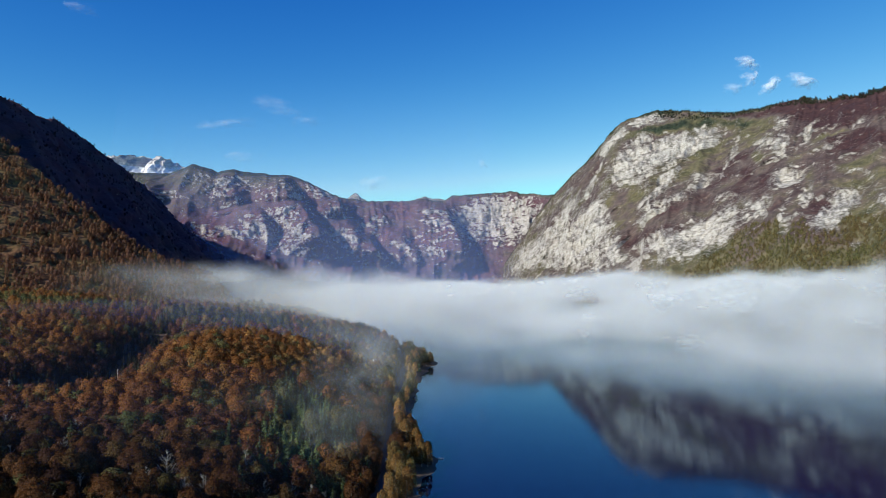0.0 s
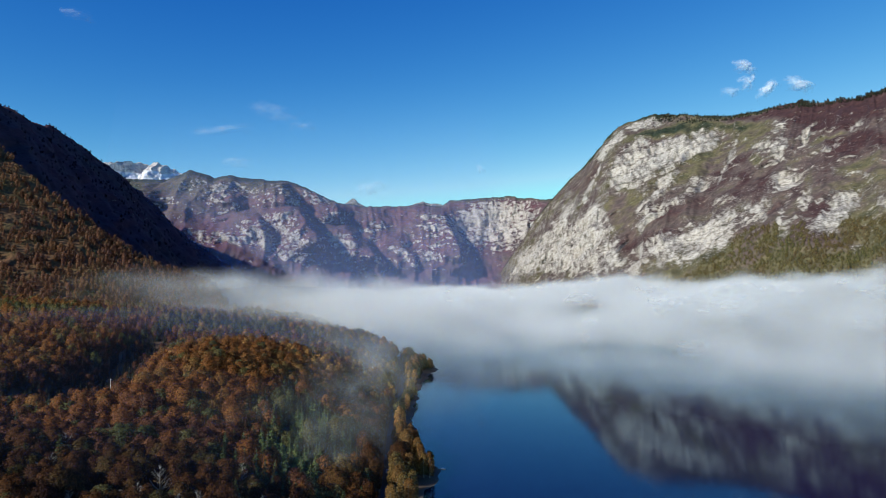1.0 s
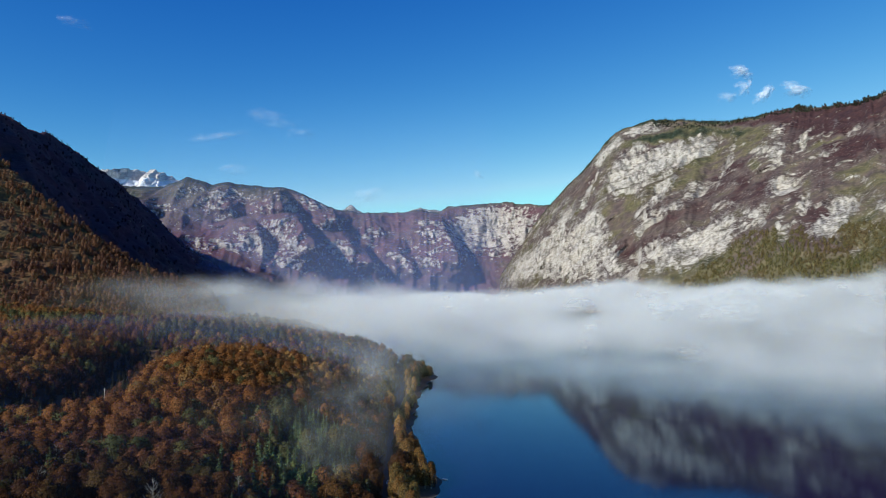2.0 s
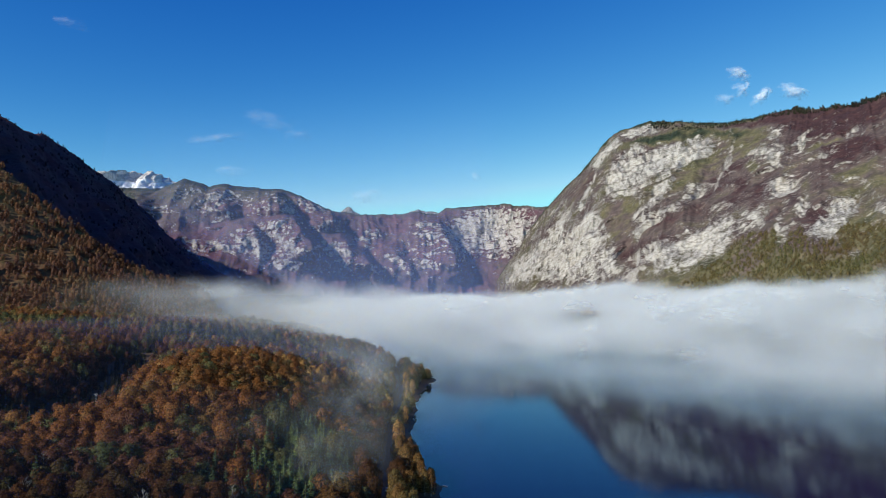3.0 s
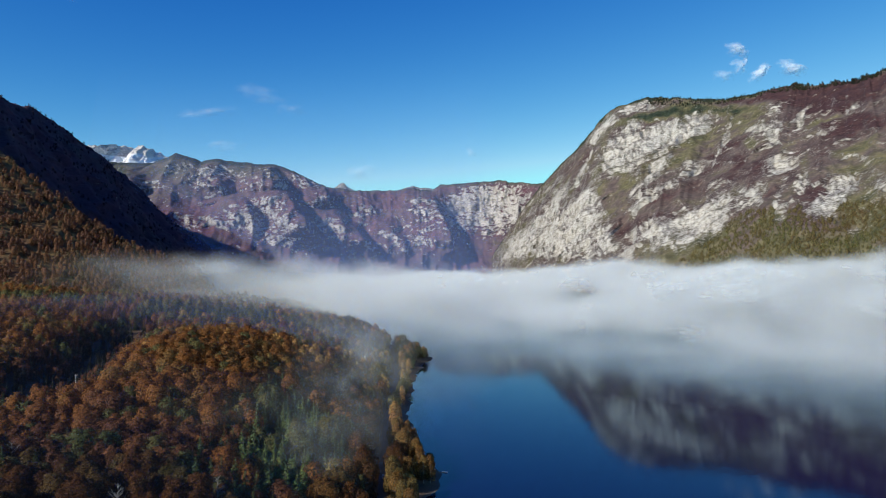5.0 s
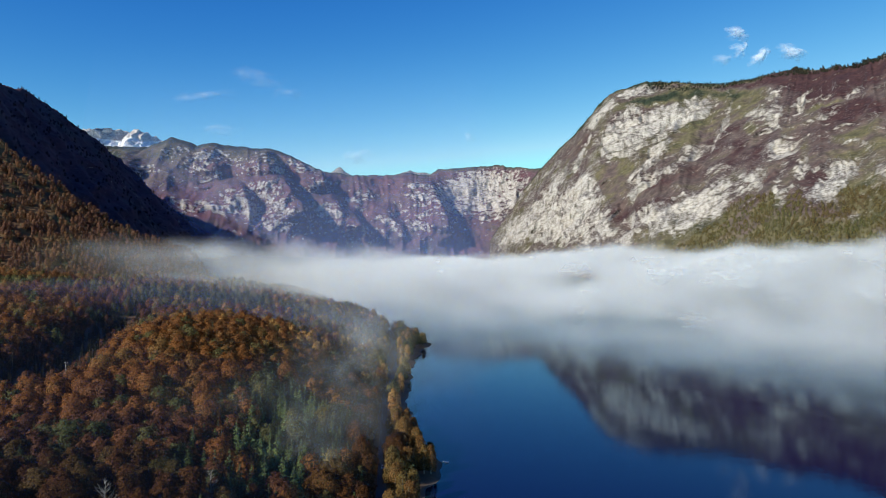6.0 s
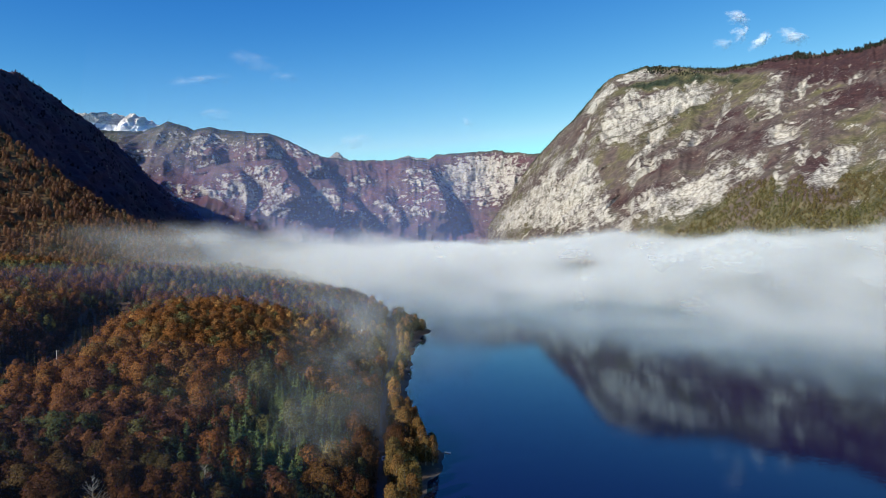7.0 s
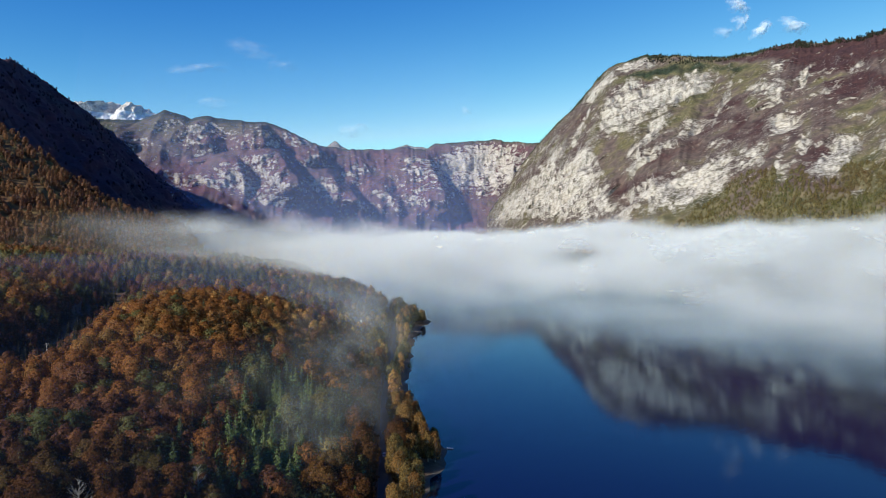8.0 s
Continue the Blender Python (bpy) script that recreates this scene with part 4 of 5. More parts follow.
def broadleaf(seed, n, size, height=15.0, radius=4.6, low=4.0, rings=7, sides=10, lump=0.3):
    """A leafy tree: the crown's skin of boughs, loose sprays of leaves over it, and trunk with limbs. n: how many sprays."""
    rng = np.random.default_rng(seed)
    v, q, m = canopy(rng, height, low, radius, rings, sides, lump)
    pick = rng.integers(0, len(q), n)
    w = rng.dirichlet((1, 1, 1, 1), n)[..., None]
    p, d = (v[q[pick]] * w).sum(axis=1), (m[q[pick]] * w).sum(axis=1)
    d /= np.linalg.norm(d, axis=1)[:, None]
    p = p + d * size * rng.uniform(-0.2, 0.75, (n, 1))
    sv, sq = leaves(rng, p, d, size)
    sprays = outward(sv, sq, np.repeat(d, 4, axis=0))
    crown = (np.concatenate([sprays[0], v]), np.concatenate([sprays[1], q + len(sv)]), np.concatenate([sprays[2], m]))
    bend = rng.uniform(-0.5, 0.5, 2)
    stem = [(0, 0, -0.6), (bend[0] * 0.3, bend[1] * 0.3, height * 0.3), (bend[0], bend[1], height * 0.6), (bend[0] * 1.2, bend[1], height * 0.86)]
    wood = [tube(stem, (0.32, 0.24, 0.15, 0.04), 6) if n > 200 else tube(stem[::2], (0.32, 0.12), 3)]
    for k in range(6 if n > 200 else 0):
        a, z = rng.uniform(0, 6.28), height * rng.uniform(0.25, 0.6)
        reach = radius * rng.uniform(0.5, 0.85)
        wood.append(tube([(0, 0, z), (reach * 0.5 * math.cos(a), reach * 0.5 * math.sin(a), z + reach * 0.5), (reach * math.cos(a), reach * math.sin(a), z + reach * 0.8)], (0.12, 0.08, 0.03), 4))
    return crown, joined(wood)


def spruce(seed, tiers, per, height=18.0, radius=3.0):
    rng = np.random.default_rng(seed)
    v, q = [], []
    for i in range(tiers):
        f = i / (tiers - 1)
        z = height * (0.10 + 0.86 * f)
        reach = radius * (1 - f) ** 0.85 * rng.uniform(0.85, 1.15) + 0.25
        for k in range(per):
            a = 6.28 * (k + 0.5 * (i % 2)) / per + rng.uniform(-0.25, 0.25)
            l = reach * rng.uniform(0.75, 1.15)
            w = max(0.3, 0.42 * l) * rng.uniform(0.8, 1.2)
            ca, sa = math.cos(a), math.sin(a)
            droop = l * rng.uniform(0.3, 0.65)
            z = height * (0.10 + 0.86 * np.clip(f + rng.uniform(-0.6, 0.6) / tiers, 0, 1))
            n = len(v)
            v += [(0.05 * ca, 0.05 * sa, z + 0.35), (l * 0.6 * ca - w * sa, l * 0.6 * sa + w * ca, z - droop * 0.7), (l * ca, l * sa, z - droop), (l * 0.6 * ca + w * sa, l * 0.6 * sa - w * ca, z - droop * 0.7)]
            q.append((n, n + 1, n + 2, n + 3))
    stem = tube([(0, 0, -0.6), (0, 0, height * 0.5), (0, 0, height)], (0.26, 0.16, 0.02), 5)
    v, q = np.array(v), np.array(q)
    n = v * (1, 1, 0) / (np.linalg.norm(v[:, :2], axis=1)[:, None] + 0.3) + (0, 0, 0.75)
    return outward(v, q, n / np.linalg.norm(n, axis=1)[:, None]), stem


def bare(seed, height=14.0):
    rng = np.random.default_rng(seed)
    wood = [tube([(0, 0, -0.6), (0.1, 0.1, height * 0.4), (0.0, 0.2, height * 0.75), (0.2, 0.1, height)], (0.24, 0.18, 0.09, 0.02), 5)]
    for k in range(26):
        f = rng.uniform(0.3, 0.95)
        a, l = rng.uniform(0, 6.28), (1.15 - f) * height * rng.uniform(0.18, 0.34)
        z = f * height
        p1 = np.array((0.5 * l * math.cos(a), 0.5 * l * math.sin(a), z + 0.55 * l))
        p2 = np.array((0.85 * l * math.cos(a), 0.85 * l * math.sin(a), z + 1.25 * l))
        wood.append(tube([(0, 0, z), p1, p2], (0.09, 0.055, 0.02), 3))
        for s in (-0.7, 0.7):
            p3 = p1 + 0.6 * l * np.array((math.cos(a + s), math.sin(a + s), 0.8))
            wood.append(tube([p1, p3], (0.045, 0.015), 3))
    p, d = crown_points(rng, 40, height, height * 0.4, 2.2, 6, 1.2)
    return outward(*leaves(rng, p, d, 0.5), dome(rng, p, d, height * 0.7)), joined(wood)


KINDS = {
    "beech": ([broadleaf(10 + i, 520, 1.0, 13.0 + i * 0.9, 3.4 + 0.3 * i, 2.0, 9, 12) for i in range(4)], mat_beech, mat_bark, "beech_tree",
              "beech tree with dense rusty brown autumn leaves", "tree"),
    "maple": ([broadleaf(30 + i, 420, 0.9, 11.0 + i, 2.9 + 0.3 * i, 1.5, 8, 11) for i in range(2)], mat_beech, mat_bark, "maple_tree",
              "smaller round maple tree in orange autumn leaf", "tree"),
    "birch": ([broadleaf(40 + i, 600, 0.8, 14.5 + 1.8 * i, 2.5 + 0.2 * i, 1.0, 10, 10, 0.35) for i in range(3)], mat_birch, mat_pale_bark, "birch_tree",
              "slender birch tree with golden yellow leaves and pale bark", "tree"),
    "spruce": ([spruce(50 + i, 20, 11, 13 + 2 * i, 3.1 + 0.3 * i) for i in range(3)], mat_spruce, mat_bark, "spruce_tree",
               "dark green pointed spruce tree with drooping branches", "tree"),
    "ash": ([broadleaf(70 + i, 440, 0.9, 11 + 1.2 * i, 2.9 + 0.3 * i, 2.0, 8, 11) for i in range(2)], mat_ash, mat_bark, "ash_tree",
            "ash tree still in dull green leaf", "tree"),
    "linden": ([broadleaf(80 + i, 1300, 1.0, 16 + i, 5.0 + 0.3 * i, 2.0, 12, 16, 0.4) for i in range(2)], mat_linden, mat_bark, "linden_tree",
               "broad linden tree in golden brown autumn leaf beside the road", "tree"),
    "bare": ([bare(60 + i, 13 + i) for i in range(2)], mat_birch, mat_pale_bark, "bare_tree", "nearly leafless pale grey tree with thin bare branches", "tree"),
}
FAR = {
    "beech": [broadleaf(110 + i, 75, 1.7, 12.0 + i, 3.5 + 0.25 * i, 2.0, 5, 7) for i in range(4)],
    "beech_nearer": [broadleaf(125 + i, 140, 1.35, 12.0 + i, 3.4 + 0.25 * i, 2.0, 6, 8) for i in range(4)],
    "beech_further": [broadleaf(120 + i, 34, 2.2, 12.0 + i, 3.7 + 0.25 * i, 2.0, 4, 6) for i in range(4)],
    "birch": [broadleaf(140 + i, 60, 1.5, 14 + i, 2.7, 2.0, 6, 6, 0.35) for i in range(2)],
    "spruce": [spruce(150 + i, 13, 6, 12 + 2 * i, 3.2) for i in range(3)],
}
models = {}
for kind, (forms, mat_leaf, mat_wood, name, label, category) in KINDS.items():
    models[kind] = []
    for crown, wood in forms:
        models[kind].append((quad_mesh("crown", *crown[:2], None, (mat_leaf,), None, True, crown[2]), quad_mesh("trunk", *wood, None, (mat_wood,), None, True)))


def plant(kind, x, y, scale, turn, form=0, z=None):
    """One standing tree with its trunk and crown."""
    _, _, _, name, label, category = KINDS[kind]
    base = empty_thing(name)
    base.matrix_basis = Matrix.LocRotScale((x, y, float(land(x, y)) if z is None else z), Euler((0, 0, turn)), (scale * 1.16, scale * 1.16, scale * 0.92))
    crown, trunk = models[kind][form % len(models[kind])]
    part("trunk", trunk, base)
    part("crown", crown, base)
    return tagged(base, label, category, "woods by the lake: " + name.replace("_", " ") + "s")


def road_x(y):
    return shore_x(400) - 18 + 0 * np.asarray(y, float) + np.interp(y, (150, 300, 372, 450, 640, 900), (-14, 0, -4, -8, -10, -30)) + 2


def clear_of_things(x, y):
    """Places where a tree may stand: off the road, the wires and the house plot."""
    off = np.abs(x - road_x(y) + 0.8) > 4.4
    gap = np.hypot((x + 179) / 9, (y - 376) / 13) > 1
    plot = np.hypot((x + 64) / 9, (y - 622) / 16) > 1
    golden = np.hypot((x + 43) / 9, (y - 303) / 13) > 1
    return off & gap & plot & golden


rng = np.random.default_rng(7)
spots = []
y = 186.0
while y < 1120:
    gap = 5.9 if y < 300 else 6.4 if y < 560 else 8.0
    left, right = -0.70 * y - 25, float(shore_x(y)) - 2.0
    n = int((right - left) / gap)
    px = left + (np.arange(n) + rng.uniform(0.05, 0.95, n)) * gap
    py = y + rng.uniform(-0.5, 0.5, n) * gap
    spots.append(np.stack([px, py], 1))
    y += gap * 0.95
spots = np.concatenate(spots)
sx, sy = spots[:, 0], spots[:, 1]
inland = shore_x(sy) - sx
ok = (inland > 0.4) & clear_of_things(sx, sy)
spots, sx, sy, inland = spots[ok], sx[ok], sy[ok], inland[ok]
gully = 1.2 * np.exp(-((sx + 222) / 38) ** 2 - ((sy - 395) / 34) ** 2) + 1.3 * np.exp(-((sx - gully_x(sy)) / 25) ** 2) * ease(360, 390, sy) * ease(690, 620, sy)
dark = (0.55 * fbm(sx / 70, sy / 70, 0, 3, 401) + 0.35 * fbm(sx / 18, sy / 18, 0, 2, 405) - 0.17
        + 0.62 * np.exp(-((sx + 60) / 28) ** 2 - ((sy - 370) / 75) ** 2) + 0.4 * np.exp(-((sx + 42) / 15) ** 2 - ((sy - 280) / 40) ** 2) + gully
        + 0.75 * np.exp(-((sx + 180) / 95) ** 2 - ((sy - 705) / 45) ** 2) + 1.1 * np.exp(-((sx + 400) / 95) ** 2 - ((sy - 740) / 38) ** 2) - 0.5 * np.exp(-((sx + 330) / 120) ** 2 - ((sy - 640) / 45) ** 2) - 0.6 * np.exp(-((sx + 430) / 120) ** 2 - ((sy - 840) / 45) ** 2) + 0.34 * ease(620, 740, sy))
chance = rng.uniform(0, 1, len(sx))
is_spruce = dark + 0.55 * (rng.uniform(0, 1, len(sx)) - 0.5) > 0.24
green = rng.uniform(0, 1, len(sx))
is_ash = (is_spruce & (green < np.where((sx > -95) & (sy < 450), 0.12, 0.45)) & (gully < 0.3)) | (~is_spruce & (green < np.where((sy > 545) & (sx > -280), 0.42, 0.10)))
is_spruce = is_spruce & ~is_ash & ~((gully > 0.3) & (chance < 0.12))
is_birch = ~is_spruce & ~is_ash & ((inland < 16) & (chance < 0.93) | (inland < 60) & (sy > 560) & (chance < 0.8) | (inland < 90) & (sy > 480) & (chance < 0.5) | (inland < 210) & (sy > 560) & (chance < 0.4) | (chance < 0.012) & (gully < 0.1) & (sy > 420))
tint = np.clip(0.5 + 0.55 * fbm(sx / 55, sy / 55, 0, 3, 411) + rng.normal(0, 0.26, len(sx)), 0, 1)
mound = np.exp(-((sx + 135) / 100) ** 2 - ((sy - 450) / 130) ** 2)
# Orange on the mound; shade painted as lower tints at the near left.
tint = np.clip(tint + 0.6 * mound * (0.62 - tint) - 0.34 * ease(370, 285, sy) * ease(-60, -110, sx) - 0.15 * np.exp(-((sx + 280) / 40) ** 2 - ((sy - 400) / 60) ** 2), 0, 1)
# Gully shade is put into the tree colours: only the darkest leaf tones stay.
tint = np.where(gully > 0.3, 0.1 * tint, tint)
size = rng.uniform(0.80, 1.14, len(sx)) * np.where(inland < 14, 0.9, 1.0) * (1 - 0.24 * np.minimum(gully, 1))
# Spruces in the gully are pushed towards black for the same painted shade.
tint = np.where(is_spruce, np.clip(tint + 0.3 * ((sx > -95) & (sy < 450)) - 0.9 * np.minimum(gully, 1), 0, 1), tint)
turn = rng.uniform(0, 6.28, len(sx))
ground_z = land(sx, sy)
near = (sy < 270) | ((inland < 30) & (sy < 430))

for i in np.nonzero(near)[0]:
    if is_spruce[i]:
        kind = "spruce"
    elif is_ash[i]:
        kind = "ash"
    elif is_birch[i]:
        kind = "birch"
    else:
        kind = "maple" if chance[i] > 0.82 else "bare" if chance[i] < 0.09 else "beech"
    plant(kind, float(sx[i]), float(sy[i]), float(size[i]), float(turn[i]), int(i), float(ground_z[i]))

for k, (tx, ty, ts) in enumerate(((-46, 298, 1.0), (-39, 301, 0.85), (-44, 309, 1.05), (-38, 292, 0.7))):
    plant("linden", tx, ty, ts, 1.7 * k, k)


def unit(a):
    return a / (np.linalg.norm(a, axis=1)[:, None] + 1e-9)


def far_woods(name, kind, chosen, mat_leaf, mat_wood, label):
    """All the further trees of one kind, too many to count, in one mesh."""
    V, Q, T, S, N, n = [], [], [], [], [], 0
    for i in chosen:
        forms = FAR[kind + "_nearer"] if kind == "beech" and sy[i] < 390 else FAR[kind + "_further"] if kind == "beech" and sy[i] > 480 else FAR[kind]
        (cv, cq, cn), (wv, wq) = forms[i % len(forms)]
        c, s = math.cos(turn[i]), math.sin(turn[i])
        v = np.concatenate([cv, wv]) * size[i] * (1.2, 1.2, 0.92)
        v = np.stack([v[:, 0] * c - v[:, 1] * s + sx[i], v[:, 0] * s + v[:, 1] * c + sy[i], v[:, 2] + ground_z[i]], 1)
        V.append(v)
        m = np.concatenate([cn, wv * (1, 1, 0) + (0, 0, 0.01)])
        N.append(np.stack([m[:, 0] * c - m[:, 1] * s, m[:, 0] * s + m[:, 1] * c, m[:, 2]], 1))
        Q.append(np.concatenate([cq, wq + len(cv)]) + n)
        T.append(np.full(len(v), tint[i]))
        S.append(np.concatenate([np.zeros(len(cq), int), np.ones(len(wq), int)]))
        n += len(v)
    me = quad_mesh(name, np.concatenate(V), np.concatenate(Q), {"tint": np.concatenate(T)}, (mat_leaf, mat_wood), np.concatenate(S), True, unit(np.concatenate(N)))
    return tagged(new(name, me), label, "forest", kind="stuff")


rest = np.nonzero(~near)[0]
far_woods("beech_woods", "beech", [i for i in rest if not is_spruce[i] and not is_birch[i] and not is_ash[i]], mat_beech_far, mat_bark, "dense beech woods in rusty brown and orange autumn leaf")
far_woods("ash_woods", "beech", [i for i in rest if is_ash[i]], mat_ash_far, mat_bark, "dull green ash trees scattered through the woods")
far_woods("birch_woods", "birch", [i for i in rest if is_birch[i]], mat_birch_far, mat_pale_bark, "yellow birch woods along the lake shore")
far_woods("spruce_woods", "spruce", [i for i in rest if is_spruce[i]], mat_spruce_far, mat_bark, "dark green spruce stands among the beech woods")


def slope_woods(name, slope, count, kind, mat_leaf, label, seed, spread, want):
    """Woods that stand on a mountainside, on its unrocky places."""
    rng = np.random.default_rng(seed)
    P, rock, steep, cover = (a.reshape(-1, a.shape[-1]) if a.ndim == 3 else a.ravel() for a in SLOPES[slope])
    able = np.nonzero(want(P[:, 0], P[:, 1], P[:, 2], rock, steep, cover))[0]
    chosen = rng.choice(able, min(count, len(able)), replace=False)
    V, Q, T, N, n = [], [], [], [], 0
    tones = np.clip(0.5 + 0.6 * fbm(P[chosen, 0] / 90, P[chosen, 1] / 90, P[chosen, 2] / 90, 3, seed) + rng.normal(0, 0.14, len(chosen)), 0, 1)
    for p, tone in zip(P[chosen], tones):
        cv, cq, cn = spread[int(rng.integers(len(spread)))][0]
        a, k = rng.uniform(0, 6.28), rng.uniform(0.6, 1.15)
        c, s = math.cos(a) * k, math.sin(a) * k
        j = p + rng.uniform(-3, 3, 3) * (1, 1, 0) - (0, 0, 1.5)
        V.append(np.stack([cv[:, 0] * c - cv[:, 1] * s + j[0], cv[:, 0] * s + cv[:, 1] * c + j[1], cv[:, 2] * k + j[2]], 1))
        N.append(np.stack([cn[:, 0] * c - cn[:, 1] * s, cn[:, 0] * s + cn[:, 1] * c, cn[:, 2] * k], 1))
        Q.append(cq + n)
        T.append(np.full(len(cv), tone))
        n += len(cv)
    me = quad_mesh(name, np.concatenate(V), np.concatenate(Q), {"tint": np.concatenate(T)}, (mat_leaf,), None, True, unit(np.concatenate(N)))
    return tagged(new(name, me), label, "forest", kind="stuff")


LEDGE = ((0.0, (0.165, 0.115, 0.055)), (0.35, (0.165, 0.135, 0.052)), (0.65, (0.160, 0.145, 0.052)), (1.0, (0.125, 0.135, 0.050)))
SPUR = ((0.0, (0.112, 0.058, 0.044)), (0.35, (0.150, 0.074, 0.044)), (0.7, (0.180, 0.094, 0.046)), (1.0, (0.135, 0.102, 0.052)))
mat_spur = leaf_material("hillside_leaves", SPUR, "tint", 0.5, 0.9)
mat_ledge = leaf_material("ledge_leaves", LEDGE, "tint", 0.4, 0.7)
mat_crest = leaf_material("crest_needles", ((0.0, (0.012, 0.014, 0.009)), (0.6, (0.030, 0.034, 0.018)), (1.0, (0.055, 0.050, 0.026))), "tint", 0.1, 0.9)
# Ridge leaves carry the same shade in their colour: dull, dark and bluish.
mat_ridge = leaf_material("shade_tinted_ridge_leaves", ((0.0, (0.045, 0.026, 0.034)), (0.6, (0.062, 0.033, 0.036)), (1.0, (0.052, 0.037, 0.036))), "tint")
SMALL = [broadleaf(210 + i, 22, 2.6, 12 + i, 4.4, 1.0, 4, 5) for i in range(4)]
TINY = [broadleaf(220 + i, 8, 2.6, 8 + i, 3.4, 0.5, 3, 5) for i in range(4)]
FIRS = [spruce(230 + i, 5, 5, 14 + 2 * i, 3.2) for i in range(3)]
slope_woods("spur_woods", "mountain_spur", 2450, "beech", mat_spur, "brown and orange beech woods on the sunlit hillside", 501, SMALL, lambda x, y, z, r, s, c: z > 55)
slope_woods("spur_spruces", "mountain_spur", 800, "spruce", mat_spruce_far, "dark spruces scattered over the hillside woods", 503, FIRS, lambda x, y, z, r, s, c: z > 55)
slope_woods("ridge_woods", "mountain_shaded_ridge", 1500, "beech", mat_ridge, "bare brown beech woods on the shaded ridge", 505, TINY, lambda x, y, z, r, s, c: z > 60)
slope_woods("meadow_woods", "mountain_cliffs", 4200, "beech", mat_ledge, "olive green woods at the foot of the cliffs", 509, TINY, lambda x, y, z, r, s, c: (y < 1900) & (y > 1100) & (z < 230) & (r < 0.0))
slope_woods("cliff_firs", "mountain_cliffs", 700, "spruce", mat_spruce_far, "dark firs along the crest and ledges of the cliffs", 507, FIRS, lambda x, y, z, r, s, c: (r < 0.3) & (c > 0.72) & (z > 300))
slope_woods("crest_firs", "mountain_cliffs", 1100, "spruce", mat_crest, "dark firs standing along the skyline", 511, TINY, lambda x, y, z, r, s, c: (y < 3400) & (z > np.interp(y, (1700, 2300, 2750, 3050, 3500), (668, 696, 764, 778, 900))))


# ---- road, car, boat, poles, house ----
mat_asphalt = plain_material("asphalt", (0.055, 0.055, 0.058), 0.9, 0, 0.3, 1.5)
mat_white_paint = plain_material("white_paint", (0.78, 0.78, 0.76), 0.35, 0, 0.04, 4)
mat_dark_glass = plain_material("dark_glass", (0.02, 0.025, 0.03), 0.08, 0, 0.1)
mat_tyre = plain_material("tyre_rubber", (0.02, 0.02, 0.02), 0.85)
mat_metal = plain_material("grey_metal", (0.45, 0.45, 0.45), 0.4, 0.8)
mat_pole = plain_material("weathered_pole", (0.62, 0.60, 0.56), 0.7, 0, 0.15, 6)
mat_plaster = plain_material("white_plaster", (0.75, 0.73, 0.68), 0.85, 0, 0.08, 1.2)
mat_roof = plain_material("brown_roof_tiles", (0.13, 0.075, 0.055), 0.85, 0, 0.3, 3)
mat_wood_dark = plain_material("dark_wood", (0.09, 0.06, 0.04), 0.7, 0, 0.3, 5)

ry = np.arange(170, 700, 3.0)
rx = road_x(ry)
cols = []
for off, lift in ((-2.0, 0.0), (-1.8, 0.22), (1.8, 0.22), (2.0, 0.0)):
    cols.append(np.stack([rx + off, ry, land(rx, ry) + 0.35 + lift], 1))
tagged(new("road", quad_mesh("road", np.stack(cols, 1).reshape(-1, 3), grid_quads(len(ry), 4), None, (mat_asphalt,))), "narrow grey asphalt lakeside road between the trees", "road", kind="structure")


def small_car(x, y, turn):
    z = float(land(x, y)) + 0.57
    car = empty_thing("car")
    car.matrix_basis = pose(x, y, z, 0, 0, turn)
    bm = add_box(bmesh.new(), -0.86, 0.86, -2.05, 2.05, 0.28, 0.86, 0.14)
    part("body", bm_mesh("body", bm, mat_white_paint), car)
    bm = bmesh.new()
    add_box(bm, -0.76, 0.76, -1.6, 0.85, 0.84, 1.42, 0.18)
    for v in bm.verts:
        if v.co.z > 1.1:
            v.co.x *= 0.86
            v.co.y = v.co.y * 0.74 - 0.1
    part("cabin", bm_mesh("cabin", bm, mat_dark_glass), car, "dark tinted windows")
    bm = add_box(bmesh.new(), -0.62, 0.62, -1.25, 0.5, 1.40, 1.46, 0.02)
    part("roof", bm_mesh("roof", bm, mat_white_paint), car)
    for wx in (-0.8, 0.8):
        for wy in (-1.3, 1.3):
            bm = bmesh.new()
            bmesh.ops.create_cone(bm, cap_ends=True, segments=16, radius1=0.32, radius2=0.32, depth=0.2, matrix=Matrix.Translation((wx, wy, 0.32)) @ Matrix.Rotation(radians(90), 4, "Y"))
            wheel = part("wheel", bm_mesh("wheel", bm, mat_tyre), car, "black tyre")
            bm = bmesh.new()
            bmesh.ops.create_cone(bm, cap_ends=True, segments=12, radius1=0.19, radius2=0.17, depth=0.23, matrix=Matrix.Translation((wx, wy, 0.32)) @ Matrix.Rotation(radians(90), 4, "Y"))
            part("rim", bm_mesh("rim", bm, mat_metal), wheel, "grey metal rim")
    for wx in (-0.6, 0.6):
        bm = add_box(bmesh.new(), wx - 0.16, wx + 0.16, -2.09, -2.0, 0.58, 0.72, 0.03)
        part("headlight", bm_mesh("headlight", bm, mat_metal), car, "clear headlight")
    return tagged(car, "small white car standing on the lakeside road", "car")


small_car(float(road_x(352)) + 0.6, 352.0, 3)


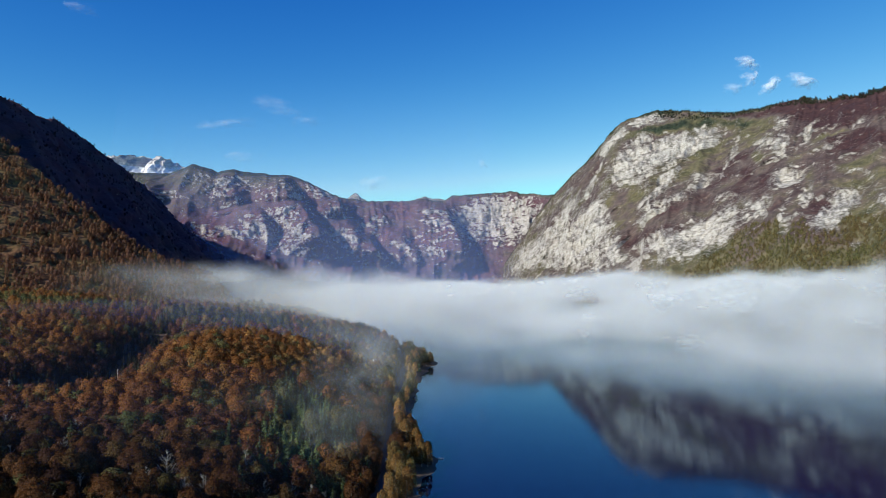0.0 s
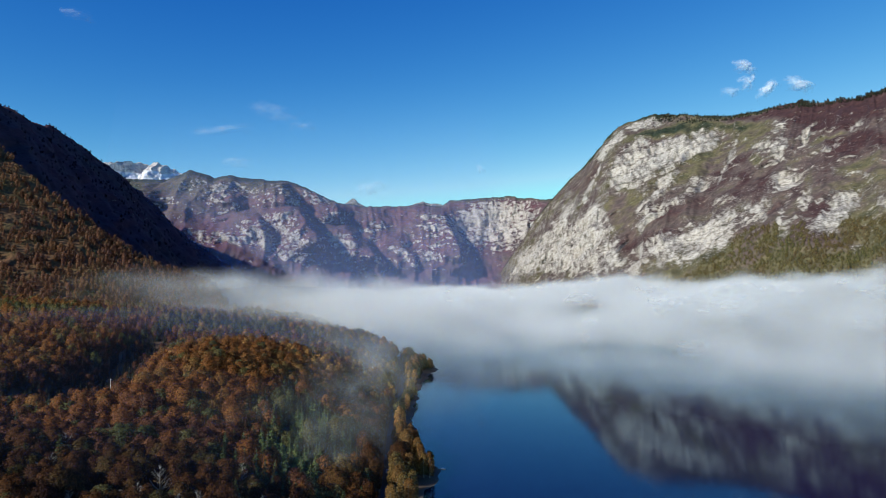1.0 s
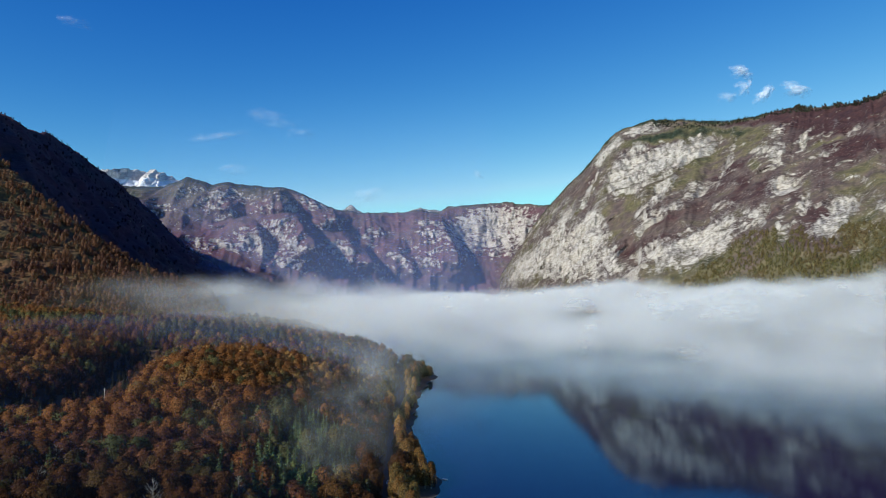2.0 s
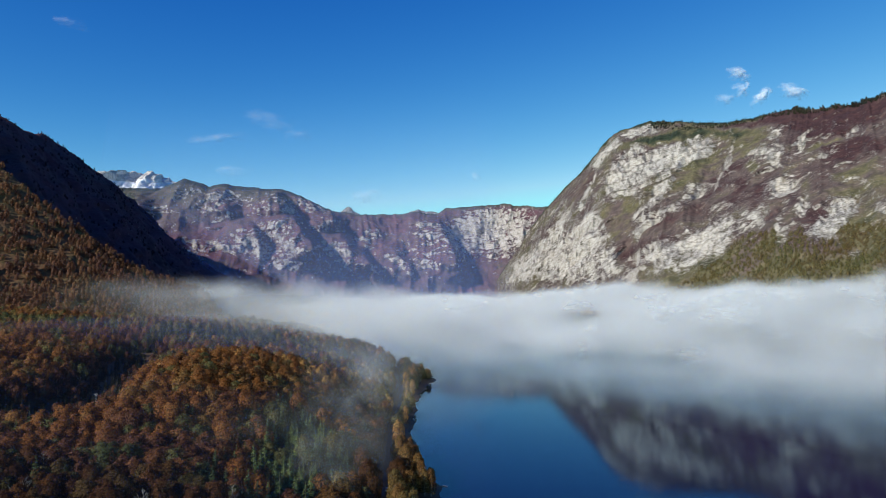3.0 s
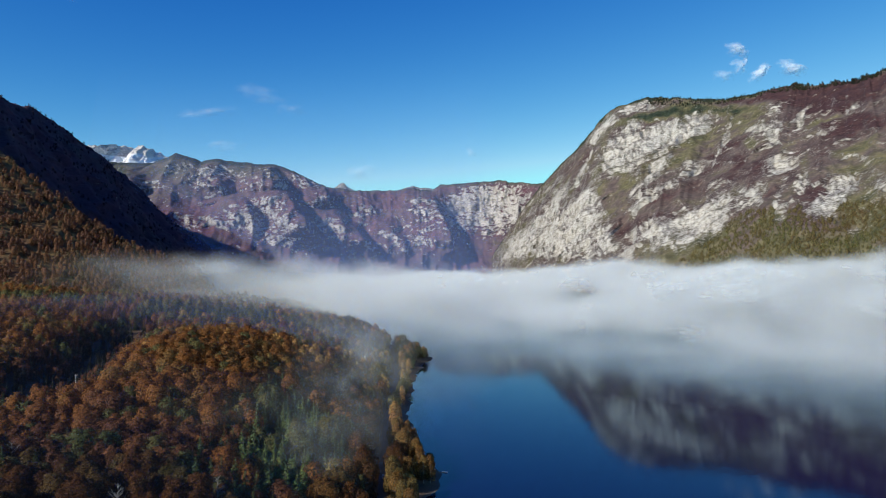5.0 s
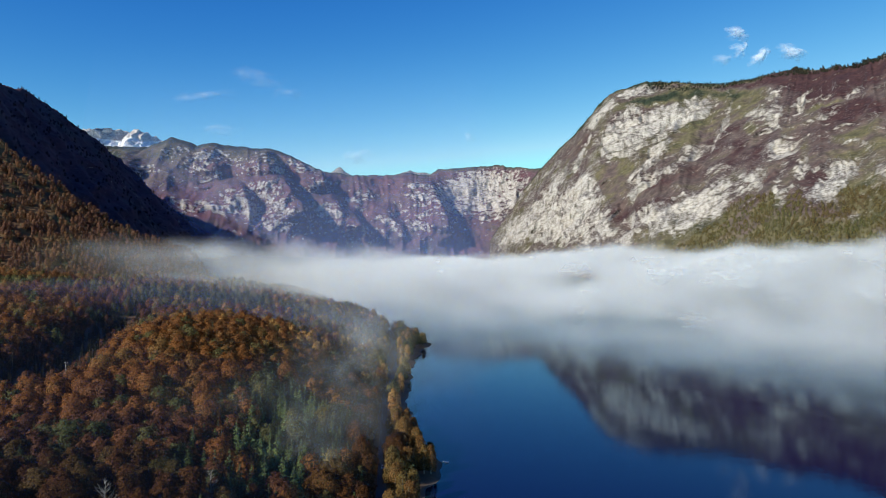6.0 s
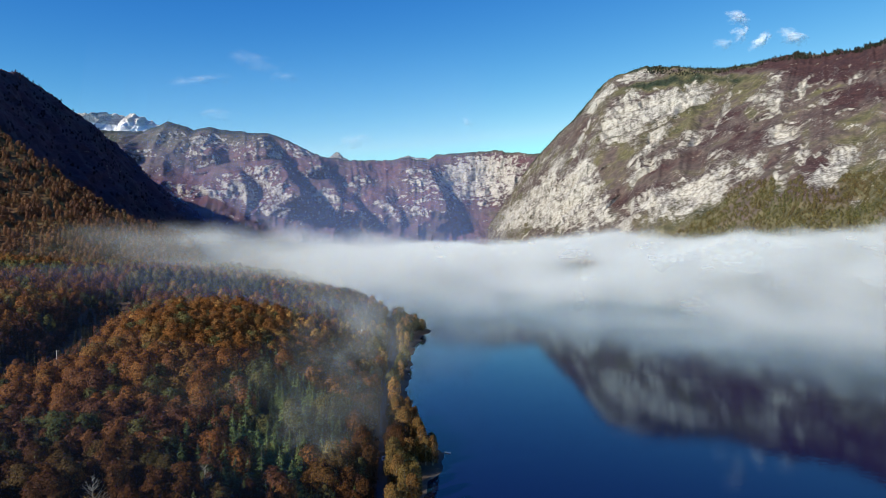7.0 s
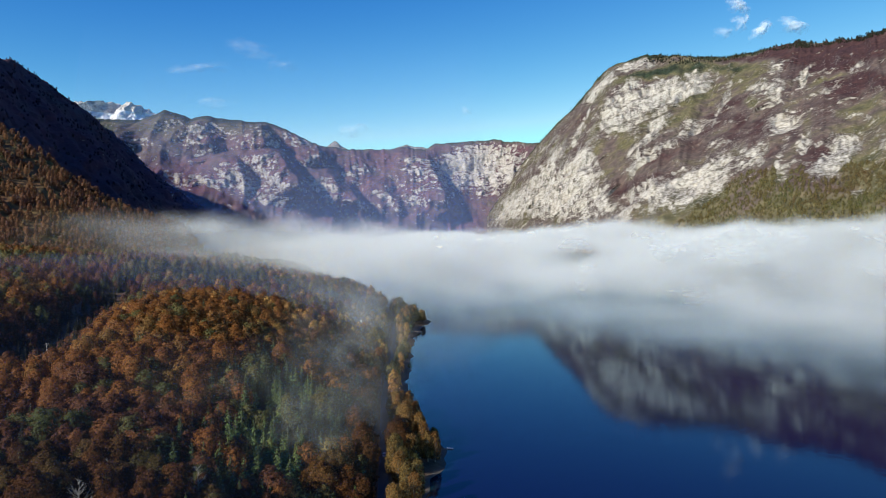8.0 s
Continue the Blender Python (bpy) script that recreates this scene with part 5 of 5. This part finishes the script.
def boat(x, y, turn):
    ob = empty_thing("rowing_boat")
    ob.matrix_basis = pose(x, y, -0.05, 0, 0, turn) @ Matrix.Diagonal((0.7, 0.7, 0.7, 1))
    s = np.linspace(-1, 1, 15)
    width = 0.72 * np.sqrt(np.clip(1 - np.where(s > 0, s, -0.55 * s) ** 2.4, 0, 1)) + 0.03
    prof = ((0.0, 0.02), (0.45, 0.05), (0.85, 0.28), (1.0, 0.58), (0.93, 0.58), (0.78, 0.28), (0.4, 0.11), (0.0, 0.09))
    ring = [(a, b) for a, b in prof] + [(-a, b) for a, b in reversed(prof[1:-1])]
    pts = np.array([[(a * w, 2.1 * t, b + 0.12 * max(t, 0) ** 2) for a, b in ring] for t, w in zip(s, width)])
    n = len(ring)
    quads = [(i * n + k, i * n + (k + 1) % n, (i + 1) * n + (k + 1) % n, (i + 1) * n + k) for i in range(len(s) - 1) for k in range(n)]
    part("hull", quad_mesh("hull", pts.reshape(-1, 3), quads, None, (mat_white_paint,), None, True), ob)
    for by in (-1.1, 0.1, 1.0):
        part("bench", bm_mesh("bench", add_box(bmesh.new(), -0.55, 0.55, by - 0.13, by + 0.13, 0.36, 0.40, 0.01), mat_wood_dark), ob, "dark wooden bench")
    return tagged(ob, "small white rowing boat lying at the wooded shore", "boat")


boat(float(shore_x(374)) + 2.0, 374.0, 62)


def utility_pole(x, y, height):
    ob = empty_thing("utility_pole", (x, y, float(land(x, y))))
    part("pole", quad_mesh("pole", *tube([(0, 0, -0.5), (0, 0, height * 0.5), (0, 0, height)], (0.13, 0.11, 0.09), 8), None, (mat_pole,), None, True), ob)
    part("crossarm", bm_mesh("crossarm", add_box(bmesh.new(), -0.9, 0.9, -0.07, 0.07, height - 0.7, height - 0.52, 0.02), mat_wood_dark), ob, "dark wooden crossarm")
    for ix in (-0.75, 0.0, 0.75):
        bm = bmesh.new()
        bmesh.ops.create_cone(bm, cap_ends=True, segments=8, radius1=0.07, radius2=0.04, depth=0.22, matrix=Matrix.Translation((ix, 0, height - 0.41)))
        part("insulator", bm_mesh("insulator", bm, mat_white_paint), ob, "white ceramic insulator")
    return tagged(ob, "pale weathered utility pole standing in a forest gap", "utility pole", "poles in the woods")


utility_pole(-181, 385, 46.5 - float(land(-181, 385)))
utility_pole(-233, 372, 12)


def chapel(x, y):
    ob = empty_thing("house", (x, y, float(land(x, y)) - 0.3))
    bm = bmesh.new()
    add_box(bm, -3.2, 3.2, -4, 4, 0, 6.5)
    part("wall", bm_mesh("wall", bm, mat_plaster), ob)
    bm = bmesh.new()
    prism = [bm.verts.new(p) for p in ((-3.8, -4.6, 6.2), (3.8, -4.6, 6.2), (0, -4.6, 10.0), (-3.8, 4.6, 6.2), (3.8, 4.6, 6.2), (0, 4.6, 10.0))]
    for f in ((0, 1, 2), (5, 4, 3), (0, 2, 5, 3), (1, 4, 5, 2), (0, 3, 4, 1)):
        bm.faces.new([prism[k] for k in f])
    part("roof", bm_mesh("roof", bm, mat_roof), ob, "brown tiled gable roof")
    bm = add_box(bmesh.new(), 0.9, 1.5, 0.6, 1.2, 8.2, 10.6, 0.03)
    part("chimney", bm_mesh("chimney", bm, mat_plaster), ob, "white plastered chimney")
    for wx in (-1.6, 1.6):
        for wz in (1.2, 4.2):
            pane = part("window", bm_mesh("window", add_box(bmesh.new(), wx - 0.5, wx + 0.5, -4.05, -3.95, wz, wz + 1.3, 0.02), mat_dark_glass), ob, "dark window")
            part("sill", bm_mesh("sill", add_box(bmesh.new(), wx - 0.6, wx + 0.6, -4.18, -3.98, wz - 0.12, wz - 0.01, 0.02), mat_wood_dark), pane)
    part("door", bm_mesh("door", add_box(bmesh.new(), -0.5, 0.5, -4.06, -3.96, 0.3, 2.4, 0.02), mat_wood_dark), ob, "dark wooden door")
    return tagged(ob, "small white plastered house half hidden among lakeside trees", "house")


chapel(-64, 625)
